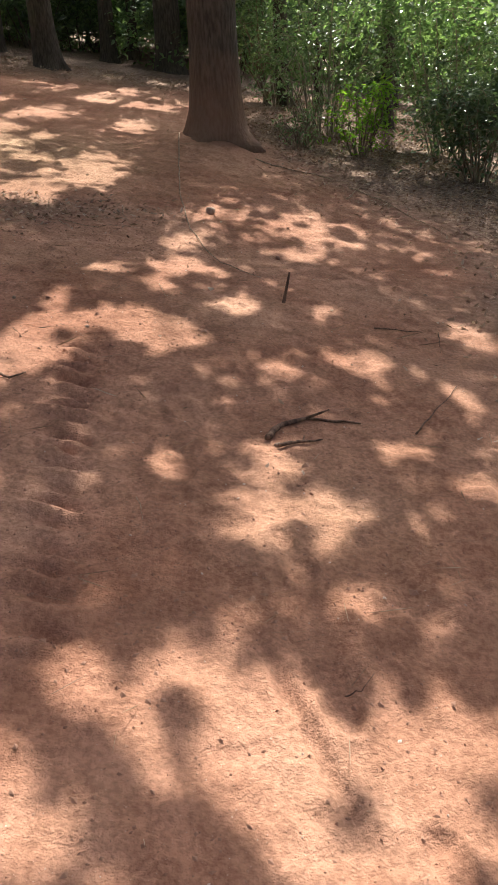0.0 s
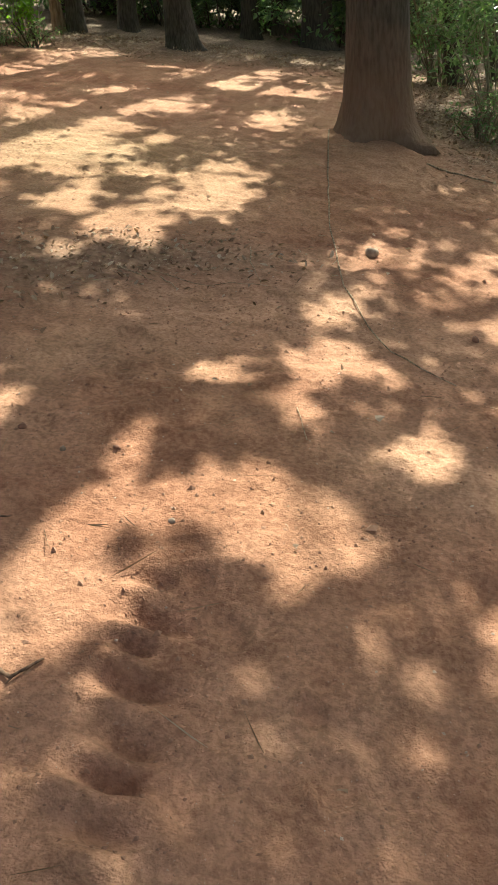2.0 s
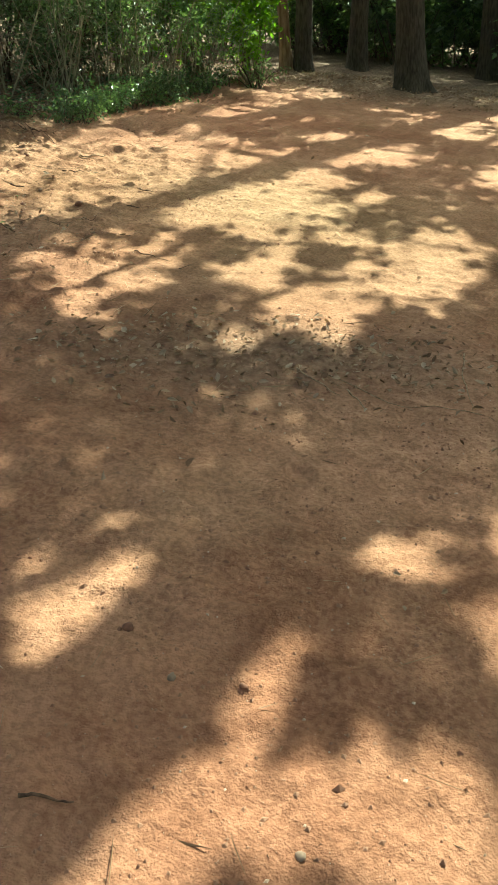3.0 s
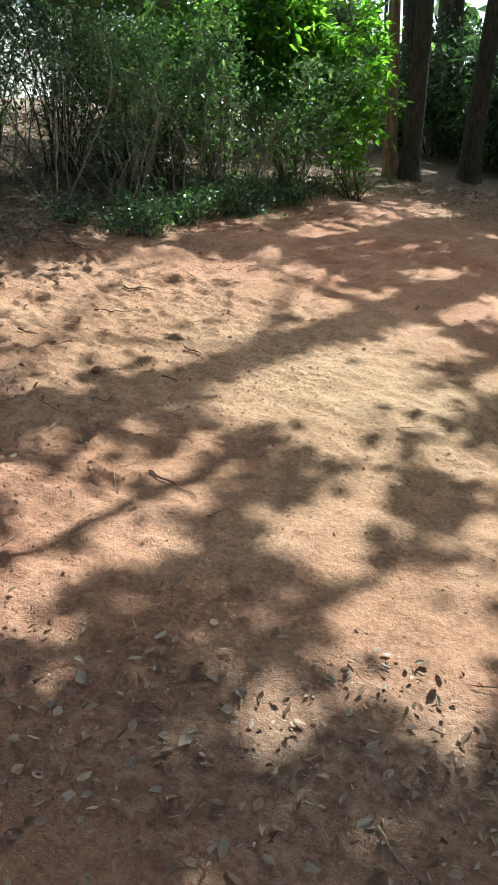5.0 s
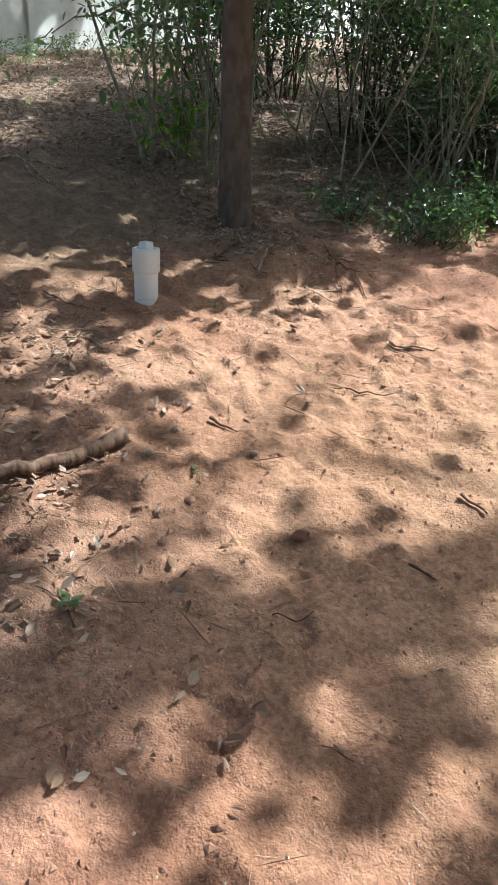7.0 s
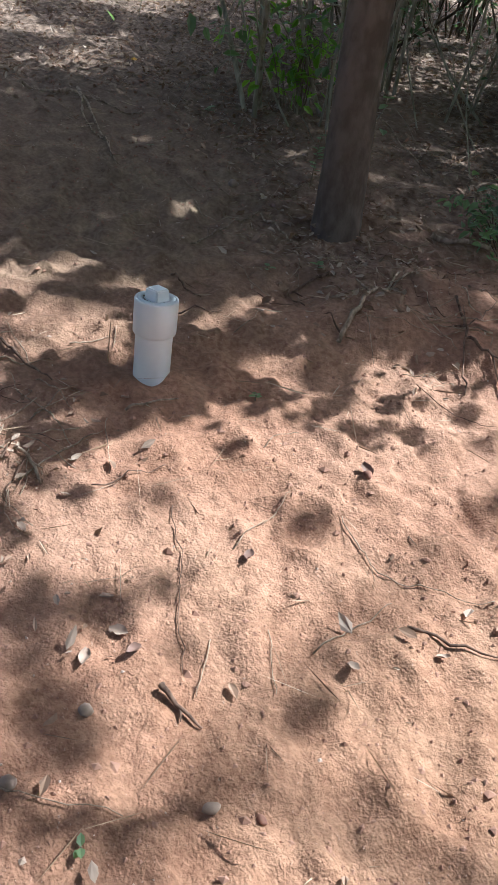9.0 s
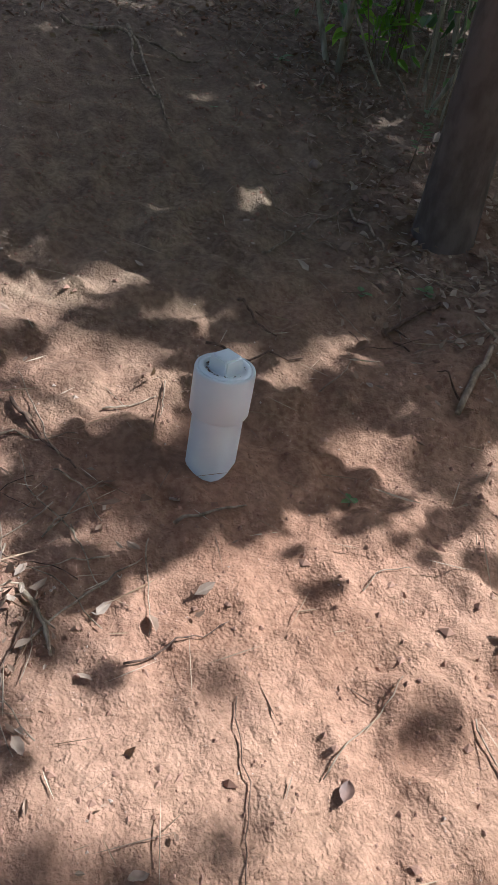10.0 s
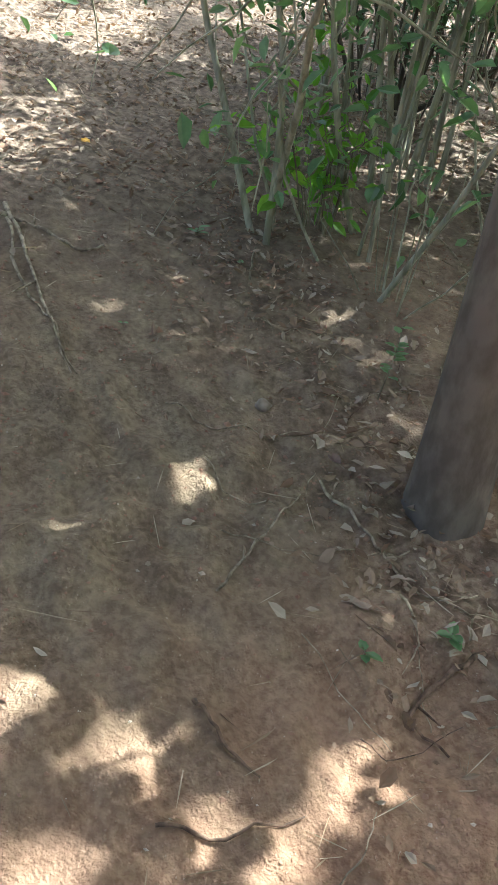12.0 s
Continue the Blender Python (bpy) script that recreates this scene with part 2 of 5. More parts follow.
def leaves(pos, axis, normal, length, width, fold=0.12, curl=0.0, ragged=None):
    """Verts and faces of many folded leaves: two bent quads each."""
    pos, axis, normal = (np.asarray(a, float) for a in (pos, axis, normal))
    axis = axis / (np.linalg.norm(axis, axis=1)[:, None] + 1e-9)
    side = np.cross(axis, normal)
    side /= np.linalg.norm(side, axis=1)[:, None] + 1e-9
    up = np.cross(side, axis)
    L, Wd = np.asarray(length)[:, None], np.asarray(width)[:, None]
    cu = np.asarray(curl)[:, None] if np.ndim(curl) else curl
    rows = [pos,
            pos + axis * L * 0.30 + side * Wd * 0.48 + up * Wd * fold,
            pos + axis * L * 0.68 + side * Wd * 0.40 + up * (Wd * fold + L * cu * 0.5),
            pos + axis * L + up * L * cu,
            pos + axis * L * 0.68 - side * Wd * 0.40 + up * (Wd * fold + L * cu * 0.5),
            pos + axis * L * 0.30 - side * Wd * 0.48 + up * Wd * fold]
    if ragged is not None:
        rows = [q + Wd * 0.09 * ragged.normal(size=q.shape) * np.array([1, 1, 0.6]) for q in rows]
    verts = np.stack(rows, 1).reshape(-1, 3)
    base = np.arange(len(pos))[:, None] * 6
    faces = np.concatenate([base + np.array([0, 1, 2, 3]), base + np.array([0, 3, 4, 5])])
    return verts, faces


def unit_vectors(rnd, n):
    v = rnd.normal(size=(n, 3))
    return v / np.linalg.norm(v, axis=1)[:, None]


# ---- the ground ----
def slope_z(x, y):
    xs = 32 * np.tanh((np.asarray(x, float) + 3) / 32) - 3
    ys = 40 * np.tanh((np.asarray(y, float) - 8) / 40) + 8
    return -0.1726 * xs + 0.0517 * ys


def blob(x, y, cx, cy, rx, ry, turn=0.0):
    c, s = math.cos(turn), math.sin(turn)
    u, v = (x - cx) * c + (y - cy) * s, -(x - cx) * s + (y - cy) * c
    return np.exp(-((u / rx) ** 2 + (v / ry) ** 2))


TRACK = [(-0.89 + 0.0148 * k + 0.02 * math.sin(2.1 * k), 3.72 - 0.122 * k - 0.03 * (k % 3 == 1), 0.055 + 0.03 * (k % 2), 0.036 + 0.014 * (k % 3)) for k in range(17)]
PRINTS = [(0.09, 2.12, 0.3, 1.15), (0.04, 2.30, 0.2, 0.8), (0.36, 1.17, 0.35, 1.1), (0.15, 1.68, 0.1, 0.85), (0.17, 1.56, 0.1, 1.2), (-0.31, 2.64, 0.4, 0.8), (-0.37, 3.2, 0.5, 1.1), (-0.43, 3.36, 0.5, 0.7), (-0.78, 3.76, 0.5, 0.8), (-0.66, 3.58, 0.6, 1.1), (-3.67, 7.46, 0.7, 1.1), (-3.53, 7.13, 0.8, 1.2), (-3.81, 7.6, 0.7, 0.8), (-3.2, 6.9, 0.8, 1.1), (-4.87, 8.83, 1.0, 1.2), (-4.99, 8.41, 0.9, 1.2), (-2.4, 6.6, 0.7, 1.0), (-1.4, 5.3, 0.5, 1.1)]


def ground_z(x, y, fine=True):
    x, y = np.asarray(x, float), np.asarray(y, float)
    z = slope_z(x, y) + 0.02 * vnoise(x, y, 1.7, 3) + 0.012 * vnoise(x, y, 0.55, 5, 2)
    z = z + 0.15 * blob(x, y, -0.42, 9.9, 0.62, 0.62)
    z = z + 0.10 * blob(x, y, -5.2, 13.6, 0.9, 0.5)
    z = z + 0.06 * blob(x, y, -4.9, 11.0, 0.5, 0.35)
    z = z - 0.05 * blob(x, y, -1.0, 5.7, 1.3, 0.5)
    z = z + 0.09 * (0.3 + vnoise(x, y, 0.28, 31, 2)) * blob(x, y, -5.85, 9.3, 0.7, 0.55) + 0.05 * (0.3 + vnoise(x, y, 0.3, 32, 2)) * blob(x, y, -5.4, 7.6, 0.7, 0.5)
    z = z + 0.07 * (0.3 + vnoise(x, y, 0.35, 33, 2)) * blob(x, y, -5.2, 11.0, 0.45, 2.2)
    z = z + 0.032 * blob(x, y, -5.625, 8.285, 0.08, 0.08)
    # ribs of an old track down the slope
    for cx, cy, wide, amp in TRACK:
        z = z - amp * blob(x, y, cx, cy, wide, 0.030, -0.12) + 0.7 * amp * blob(x, y, cx - 0.02, cy - 0.06, wide * 1.2, 0.03, -0.12)
    # a crumbled rut
    for k in range(9):
        z = z - 0.014 * blob(x, y, -0.04 + 0.024 * k, 1.78 - 0.064 * k, 0.022, 0.05, 0.35) + 0.012 * blob(x, y, 0.0 + 0.024 * k, 1.79 - 0.064 * k, 0.025, 0.05, 0.35)
    # shoe prints: flat pads pressed in, with a crumbled rim
    for cx, cy, turn, size in PRINTS:
        c, sn = math.cos(turn), math.sin(turn)
        u, v = (x - cx) * c + (y - cy) * sn, -(x - cx) * sn + (y - cy) * c
        d = np.sqrt((u / (0.045 * size)) ** 2 + (v / (0.065 * size)) ** 2)
        z = z - 0.016 / (1 + np.exp(np.clip((d - 1) * 11, -50, 50))) + 0.012 * np.exp(-((d - 1.25) / 0.18) ** 2)
    if fine:
        crumbly = 0.6 + 0.5 * vnoise(x, y, 0.8, 14, 2) + 0.7 / (1 + np.exp(np.clip((x + 3.6) * 2, -50, 50)))
        z = z + 0.012 * vnoise(x, y, 0.17, 9, 2) * crumbly + 0.024 * np.clip(vnoise(x, y, 0.07, 19, 2), -0.2, 1) * crumbly + 0.012 * np.clip(vnoise(x, y, 0.038, 23, 1), -0.1, 1) * crumbly
    return z


def zone_litter(x, y, patches=1.0):
    """Dark leaf-strewn humus under the bushes and trees, 0 to 1."""
    n = 0.5 * vnoise(x, y, 0.9, 21, 3)
    x, y = np.clip(x, -40, 40), np.clip(y, -40, 40)
    east = 1 / (1 + np.exp(-(x + n * 1.0 - (1.75 - 0.47 * np.clip(y - 7.0, 0, 4))) * 4))
    north = 1 / (1 + np.exp(-(y + n * 1.5 - 15.5) * 2))
    west = 1 / (1 + np.exp((x + n * 0.8 + 5.9) * 4)) * (1 / (1 + np.exp(-(y + n - 9.3 + 0.55 * (x + 5.5)) * 4)))
    uphill = 1 / (1 + np.exp((x + n * 1.2 + 8.6) * 3))
    patch = 1.7 * blob(x, y, -1.65, 6.28, 0.8, 0.32, 0.35) + 0.75 * blob(x, y, -2.3, 5.8, 0.6, 0.4) + 0.5 * blob(x, y, -4.4, 6.9, 0.8, 0.5) + 1.0 * blob(x, y, -5.55, 7.6, 0.55, 0.32) + 0.8 * blob(x, y, -4.7, 7.2, 0.5, 0.35) + 0.6 * blob(x, y, -4.1, 6.8, 0.35, 0.3) + 0.9 * blob(x, y, -6.2, 9.2, 0.65, 0.3) + 1.3 * blob(x, y, -7.2, 9.5, 1.1, 0.36, -0.1) + 0.9 * blob(x, y, -6.3, 9.3, 0.3, 0.25) + 0.9 * blob(x, y, -8.3, 9.75, 0.7, 0.45)
    return np.clip(np.maximum.reduce([east, north, west, uphill, patch * patches]), 0, 1)


def steps(lo, hi, core_lo, core_hi, cell, grow=1.16):
    core = list(np.arange(core_lo, core_hi + cell / 2, cell))
    left, right, d = [], [], cell
    while core_lo - sum(left) > lo:
        d *= grow
        left.append(d)
    d = cell
    while core_hi + sum(right) < hi:
        d *= grow
        right.append(d)
    a = core_lo - np.cumsum(left)
    return np.concatenate([a[::-1], core, core_hi + np.cumsum(right)])


def build_ground():
    xs, ys = steps(-320, 320, -6.7, 0.9, 0.016, 1.1), steps(-320, 320, 1.0, 9.6, 0.016, 1.1)
    X, Y = np.meshgrid(xs, ys)
    nx, ny = len(xs), len(ys)
    Z = ground_z(X, Y)
    co = np.stack([X, Y, Z], -1).reshape(-1, 3)
    idx = np.arange(nx * ny).reshape(ny, nx)
    quads = np.stack([idx[:-1, :-1], idx[:-1, 1:], idx[1:, 1:], idx[1:, :-1]], -1).reshape(-1, 4)
    me = bpy.data.meshes.new("ground")
    me.vertices.add(len(co))
    me.vertices.foreach_set("co", co.ravel())
    me.loops.add(quads.size)
    me.loops.foreach_set("vertex_index", quads.ravel())
    me.polygons.add(len(quads))
    me.polygons.foreach_set("loop_start", np.arange(len(quads)) * 4)
    me.update(calc_edges=True)
    me.shade_smooth()
    att = me.color_attributes.new("zone", "FLOAT_COLOR", "POINT")
    xf, yf = co[:, 0], co[:, 1]
    pale = np.clip(0.75 * blob(xf, yf, -3.0, 8.5, 2.2, 1.4) + 0.9 * blob(xf, yf, -7.2, 8.6, 0.6, 0.45) + 0.25 * vnoise(xf, yf, 1.3, 41, 2), 0, 1)
    humus = np.clip(1 / (1 + np.exp(np.clip((xf + 6.15 + 0.35 * (yf - 8.5) * (yf > 8.5) + 0.6 * vnoise(xf, yf, 0.7, 43, 3)) * 3.5, -50, 50))), 0, 1) * 0.9
    zone = np.stack([zone_litter(xf, yf, 0.35), pale, humus, np.ones_like(xf)], -1)
    att.data.foreach_set("color", zone.astype(np.float32).ravel())
    tilth = me.attributes.new("tilth", "FLOAT", "POINT")
    tilth.data.foreach_set("value", (0.8 + 0.2 / (1 + np.exp(np.clip((xf + 2.6) * 2, -50, 50)))).astype(np.float32))
    me.materials.append(SOIL)
    return tagged(new("ground", me), "bare reddish sandy soil on a slope with darker leafy margins", "ground", kind="structure")


build_ground()
gz = lambda x, y: float(ground_z(x, y))


# ---- trees ----
def tree_thing(x, y, r, h, lean=(0, 0), seed=0, label="tall dark pine trunk", bark=BARK, flare=1.5, limbs=True):
    rnd = np.random.RandomState(seed)
    root = new("tree")
    root.location = (x, y, gz(x, y) - 0.16)
    tagged(root, label, "tree", "woodland trees")
    zs = np.concatenate([[0, 0.12, 0.25, 0.45, 0.8, 1.2], np.linspace(1.8, h, 14)])
    bend = rnd.uniform(-0.05, 0.05, 2)
    pts = np.stack([lean[0] * zs + bend[0] * np.sin(zs * 0.9), lean[1] * zs + bend[1] * np.sin(zs * 0.7), zs], -1)
    rad = r * (1 - 0.55 * zs / h) * (1 + (flare - 1) * np.exp(-zs / 0.28))
    v, f = tube(pts, rad, 28, 0.03, seed)
    v = np.array(v)
    ang, foot = np.arctan2(v[:, 1], v[:, 0]), np.exp(-np.clip(v[:, 2], 0, 9) / 0.16)
    lobes = 1 + (flare - 1) * 0.55 * foot * (0.35 + np.cos(5 * ang + seed) + 0.6 * np.cos(3 * ang + 2 * seed))
    v[:, :2] *= np.where(v[:, 2:3] < 1.2, lobes[:, None], 1.0)
    part("trunk", raw_mesh("trunk", v, f, bark, True), parent=root)
    if limbs:
        for k in range(7):
            z0 = h * rnd.uniform(0.5, 0.96)
            a, ln = rnd.uniform(0, 6.28), rnd.uniform(1.5, 3.2)
            p0 = np.array([lean[0] * z0, lean[1] * z0, z0])
            d = np.array([math.cos(a), math.sin(a), rnd.uniform(0.1, 0.45)])
            q = np.array([p0 + d * ln * u + np.array([0, 0, -0.25 * u * u * ln]) for u in np.linspace(0, 1, 6)])
            lv, lf = tube(q, np.linspace(r * 0.28, 0.012, 6), 6, 0.05, seed + k)
            part("limb", raw_mesh("limb", lv, lf, bark, True), parent=root)
    return root


TREES = [  # x, y, radius, height, lean x, lean y
    (-0.42, 10.0, 0.285, 17, 0.0, 0.0), (-6.55, 9.40, 0.098, 7, 0.024, 0.02),
    (-3.8, 16.7, 0.24, 7.5, 0.0, 0.0), (-3.12, 19.7, 0.17, 9, 0.01, 0.0), (-1.72, 19.1, 0.28, 17, 0.0, 0.0),
    (-5.9, 17.4, 0.15, 9, 0.05, 0.0), (-5.3, 18.6, 0.17, 9, 0.10, 0.0), (-7.7, 24.5, 0.30, 13, 0.0, 0.0),
    (-6.9, 22.5, 0.16, 11, 0.0, 0.0), (0.6, 15.5, 0.13, 14, 0.0, 0.0), (2.2, 14.0, 0.09, 12, 0.0, 0.0), (1.3, 16.6, 0.07, 12, 0.01, 0.0), (0.75, 18.2, 0.09, 13, -0.01, 0.0), (2.9, 17.6, 0.08, 12, 0.0, 0.0), (-2.75, 21.0, 0.12, 13, 0.01, 0.0), (-4.6, 19.4, 0.11, 12, 0.0, 0.0), (-0.6, 20.5, 0.13, 14, 0.0, 0.0), (-6.15, 17.3, 0.10, 9, -0.02, 0.0),
]
tree_obs = []
for k, (x, y, r, h, lx, ly) in enumerate(TREES):
    lab = "massive dark grey-brown pine trunk flaring into the red soil" if k == 0 else ("slim brown tree trunk at the edge of the bushes" if k == 1 else "tall dark pine trunk standing in woodland shade")
    if k == len(TREES) - 1:
        lab = "pale reddish-brown tree trunk behind the bright shrub"
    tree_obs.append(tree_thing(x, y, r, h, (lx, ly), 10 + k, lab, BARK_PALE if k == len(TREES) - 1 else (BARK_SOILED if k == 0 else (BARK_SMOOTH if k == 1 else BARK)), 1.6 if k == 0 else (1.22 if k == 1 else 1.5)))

# unseen long boughs added to the pines so that their shadows cross the slope
def bough(ob, points, r0, r1, seed):
    q = np.array(points, float) - np.array(ob.location)
    u = np.linspace(0, len(q) - 1, 16)
    q = np.stack([np.interp(u, np.arange(len(q)), q[:, c]) for c in range(3)], -1) + np.random.RandomState(seed).normal(size=(16, 3)) * 0.02
    v, f = tube(q, np.linspace(r0, r1, 16), 8, 0.06, seed)
    part("bough", raw_mesh("bough", v, f, BARK, True), parent=ob)


def over(x, y, h):
    k = h / sun_dir.z
    return (x + sun_dir.x * k, y + sun_dir.y * k, float(slope_z(x, y)) + h)


bough(tree_obs[0], [(-0.42, 10.0, 10.6), over(-0.85, 1.62, 7.0), over(-0.35, 1.27, 6.8), over(0.12, 0.95, 6.6)], 0.09, 0.06, 4)
bough(tree_obs[4], [(-1.72, 19.1, 14.6), over(-2.9, 7.56, 12.0), over(-2.9, 7.56, 5.2), over(-3.03, 6.95, 5.0), over(-3.09, 6.3, 4.8), over(-3.2, 5.6, 4.7)], 0.05, 0.018, 5)
bough(tree_obs[4], [(-1.72, 19.1, 13.2), over(-4.44, 7.9, 10.2), over(-4.44, 7.9, 3.9), over(-4.42, 7.7, 3.8), over(-4.52, 7.5, 3.7)], 0.03, 0.014, 6)
# thin unseen boughs added to the slim tree to carry the low shade leaves
for k, (x, y, h) in enumerate(((-6.5, 8.75, 2.2), (-6.75, 8.3, 2.3), (-6.0, 8.85, 1.9), (-5.55, 8.4, 2.0), (-7.2, 8.9, 2.2))):
    tip = over(x, y, h)
    root_z = float(slope_z(-6.55, 9.4)) + 1.9 + 0.15 * k
    bough(tree_obs[1], [(-6.50, 9.44, root_z), ((tip[0] - 6.5) / 2, (tip[1] + 9.44) / 2, max(root_z, tip[2]) + 0.05), tip], 0.014, 0.004, 20 + k)
rnd = np.random.RandomState(77)
for k in range(46):
    x, y = rnd.uniform(-26, 18), rnd.uniform(19, 46)
    if x < -9 and y < 30:
        continue
    tree_obs.append(tree_thing(x, y, rnd.uniform(0.09, 0.26), rnd.uniform(12, 17), (rnd.uniform(-0.03, 0.03), 0), 100 + k, "tall dark pine trunk far back in the woods", limbs=False))


# ---- unseen canopy, added to break the sun into patches ----
# gaps in the crowns, as the sun lays them on the ground: x, y, half-widths
GAPS_SOUTH = [(-0.18, 1.63, 0.14, 0.12), (-0.30, 1.38, 0.16, 0.09), (-0.58, 1.52, 0.13, 0.13), (-0.52, 1.14, 0.14, 0.09), (0.07, 1.23, 0.14, 0.19), (0.41, 1.49, 0.14, 0.11), (0.29, 1.21, 0.14, 0.07), (0.01, 2.43, 0.15, 0.22), (0.24, 2.41, 0.10, 0.25), (-0.01, 2.79, 0.13, 0.24), (0.59, 3.01, 0.14, 0.14), (0.84, 2.75, 0.11, 0.13), (0.52, 3.94, 0.20, 0.30), (0.10, 3.75, 0.13, 0.20), (-0.52, 4.06, 0.27, 0.29), (-1.11, 3.83, 0.23, 0.33), (-0.48, 5.31, 0.27, 0.30), (0.37, 4.62, 0.13, 0.25), (-0.17, 4.58, 0.15, 0.20), (1.22, 4.57, 0.19, 0.26), (1.00, 3.60, 0.19, 0.21), (0.27, 2.02, 0.13, 0.11), (-0.38, 2.79, 0.11, 0.13)]
GAPS_MID = [(-1.17, 4.36, 0.12, 0.12), (-1.01, 4.09, 0.21, 0.15), (-1.24, 3.76, 0.15, 0.13), (-1.17, 3.46, 0.13, 0.17), (-1.00, 3.66, 0.15, 0.10), (-0.64, 4.21, 0.17, 0.18), (-0.42, 3.94, 0.08, 0.14), (-0.95, 4.99, 0.12, 0.15), (-0.63, 4.79, 0.13, 0.17), (-0.52, 5.35, 0.16, 0.21), (-1.62, 4.46, 0.16, 0.12), (-1.70, 4.26, 0.11, 0.10), (-2.85, 8.59, 0.54, 0.65), (-1.51, 7.89, 0.28, 0.76), (-1.84, 6.92, 0.24, 0.36), (-0.94, 7.24, 0.15, 0.27), (-2.36, 7.12, 0.21, 0.34), (-2.95, 6.73, 0.27, 0.40), (-4.42, 9.44, 0.67, 1.07), (-2.48, 10.94, 0.35, 0.40), (-1.50, 10.84, 0.24, 0.60), (-0.35, 6.80, 0.10, 0.22)]
GAPS_NORTH = [(-2.76, 8.13, 0.29, 0.41), (-3.20, 7.79, 0.19, 0.23), (-2.43, 7.04, 0.17, 0.29), (-1.95, 6.83, 0.17, 0.33), (-1.69, 6.62, 0.10, 0.17), (-2.07, 6.27, 0.10, 0.10), (-4.83, 9.25, 0.38, 0.51), (-4.05, 9.25, 0.22, 0.31), (-4.28, 8.25, 0.35, 0.42), (-4.94, 8.43, 0.27, 0.31), (-4.61, 12.57, 0.49, 1.01), (-3.08, 7.22, 0.22, 0.23), (-3.41, 7.13, 0.09, 0.10), (-3.49, 6.76, 0.12, 0.12), (-3.03, 6.47, 0.19, 0.18), (-2.75, 6.82, 0.12, 0.14), (-2.86, 6.17, 0.15, 0.15), (-2.17, 8.15, 0.18, 0.23), (-2.69, 9.57, 0.20, 0.26), (-2.40, 7.63, 0.12, 0.15), (-2.31, 9.26, 0.13, 0.24), (-4.08, 9.87, 0.20, 0.30), (-1.85, 7.60, 0.09, 0.22)]
GAPS_WEST = [(-5.14, 9.84, 0.22, 0.32), (-5.41, 9.05, 0.14, 0.21), (-4.92, 9.09, 0.17, 0.24), (-5.12, 7.94, 0.18, 0.21), (-4.53, 8.38, 0.18, 0.23), (-4.43, 8.81, 0.17, 0.24), (-4.03, 8.72, 0.13, 0.19), (-4.08, 8.23, 0.13, 0.20), (-3.79, 8.14, 0.12, 0.16), (-4.28, 7.64, 0.19, 0.21), (-4.22, 7.22, 0.19, 0.18), (-5.99, 8.02, 0.16, 0.20), (-6.36, 7.87, 0.11, 0.15), (-3.60, 6.99, 0.12, 0.11), (-3.42, 7.38, 0.11, 0.13), (-3.40, 8.09, 0.11, 0.16), (-3.35, 6.95, 0.06, 0.08), (-3.15, 7.54, 0.11, 0.15), (-3.29, 6.68, 0.16, 0.15), (-3.59, 6.60, 0.13, 0.13), (-2.81, 7.13, 0.09, 0.12), (-2.98, 6.79, 0.08, 0.09)]
GAPS_PIPE = [(-5.25, 8.13, 0.15, 0.35), (-5.17, 7.84, 0.16, 0.15), (-5.14, 8.35, 0.10, 0.19), (-5.04, 8.88, 0.10, 0.17), (-4.83, 8.82, 0.11, 0.12), (-4.58, 8.52, 0.11, 0.16), (-4.68, 8.15, 0.08, 0.10), (-4.74, 8.40, 0.07, 0.11), (-6.00, 8.11, 0.15, 0.12), (-5.82, 8.16, 0.09, 0.08), (-5.56, 7.95, 0.05, 0.08), (-5.54, 9.03, 0.06, 0.12), (-5.81, 9.59, 0.06, 0.07), (-5.64, 8.64, 0.08, 0.07), (-6.43, 8.10, 0.06, 0.12), (-6.00, 8.66, 0.04, 0.08), (-4.31, 8.11, 0.07, 0.10), (-4.49, 7.87, 0.05, 0.09), (-4.34, 8.48, 0.08, 0.09), (-4.75, 7.99, 0.05, 0.06)]
GAPS_UPHILL = [(-6.07, 8.05, 0.11, 0.10), (-6.26, 8.37, 0.07, 0.07), (-6.33, 8.14, 0.04, 0.03), (-6.28, 8.26, 0.04, 0.03), (-5.96, 8.50, 0.05, 0.07), (-6.07, 8.45, 0.03, 0.05), (-6.07, 8.68, 0.03, 0.04), (-5.68, 8.66, 0.05, 0.08), (-6.87, 8.77, 0.04, 0.05), (-9.21, 8.89, 0.36, 0.40), (-10.40, 10.30, 0.48, 0.77), (-11.24, 9.78, 0.34, 0.89), (-6.08, 8.78, 0.02, 0.02), (-6.55, 8.10, 0.02, 0.02)]


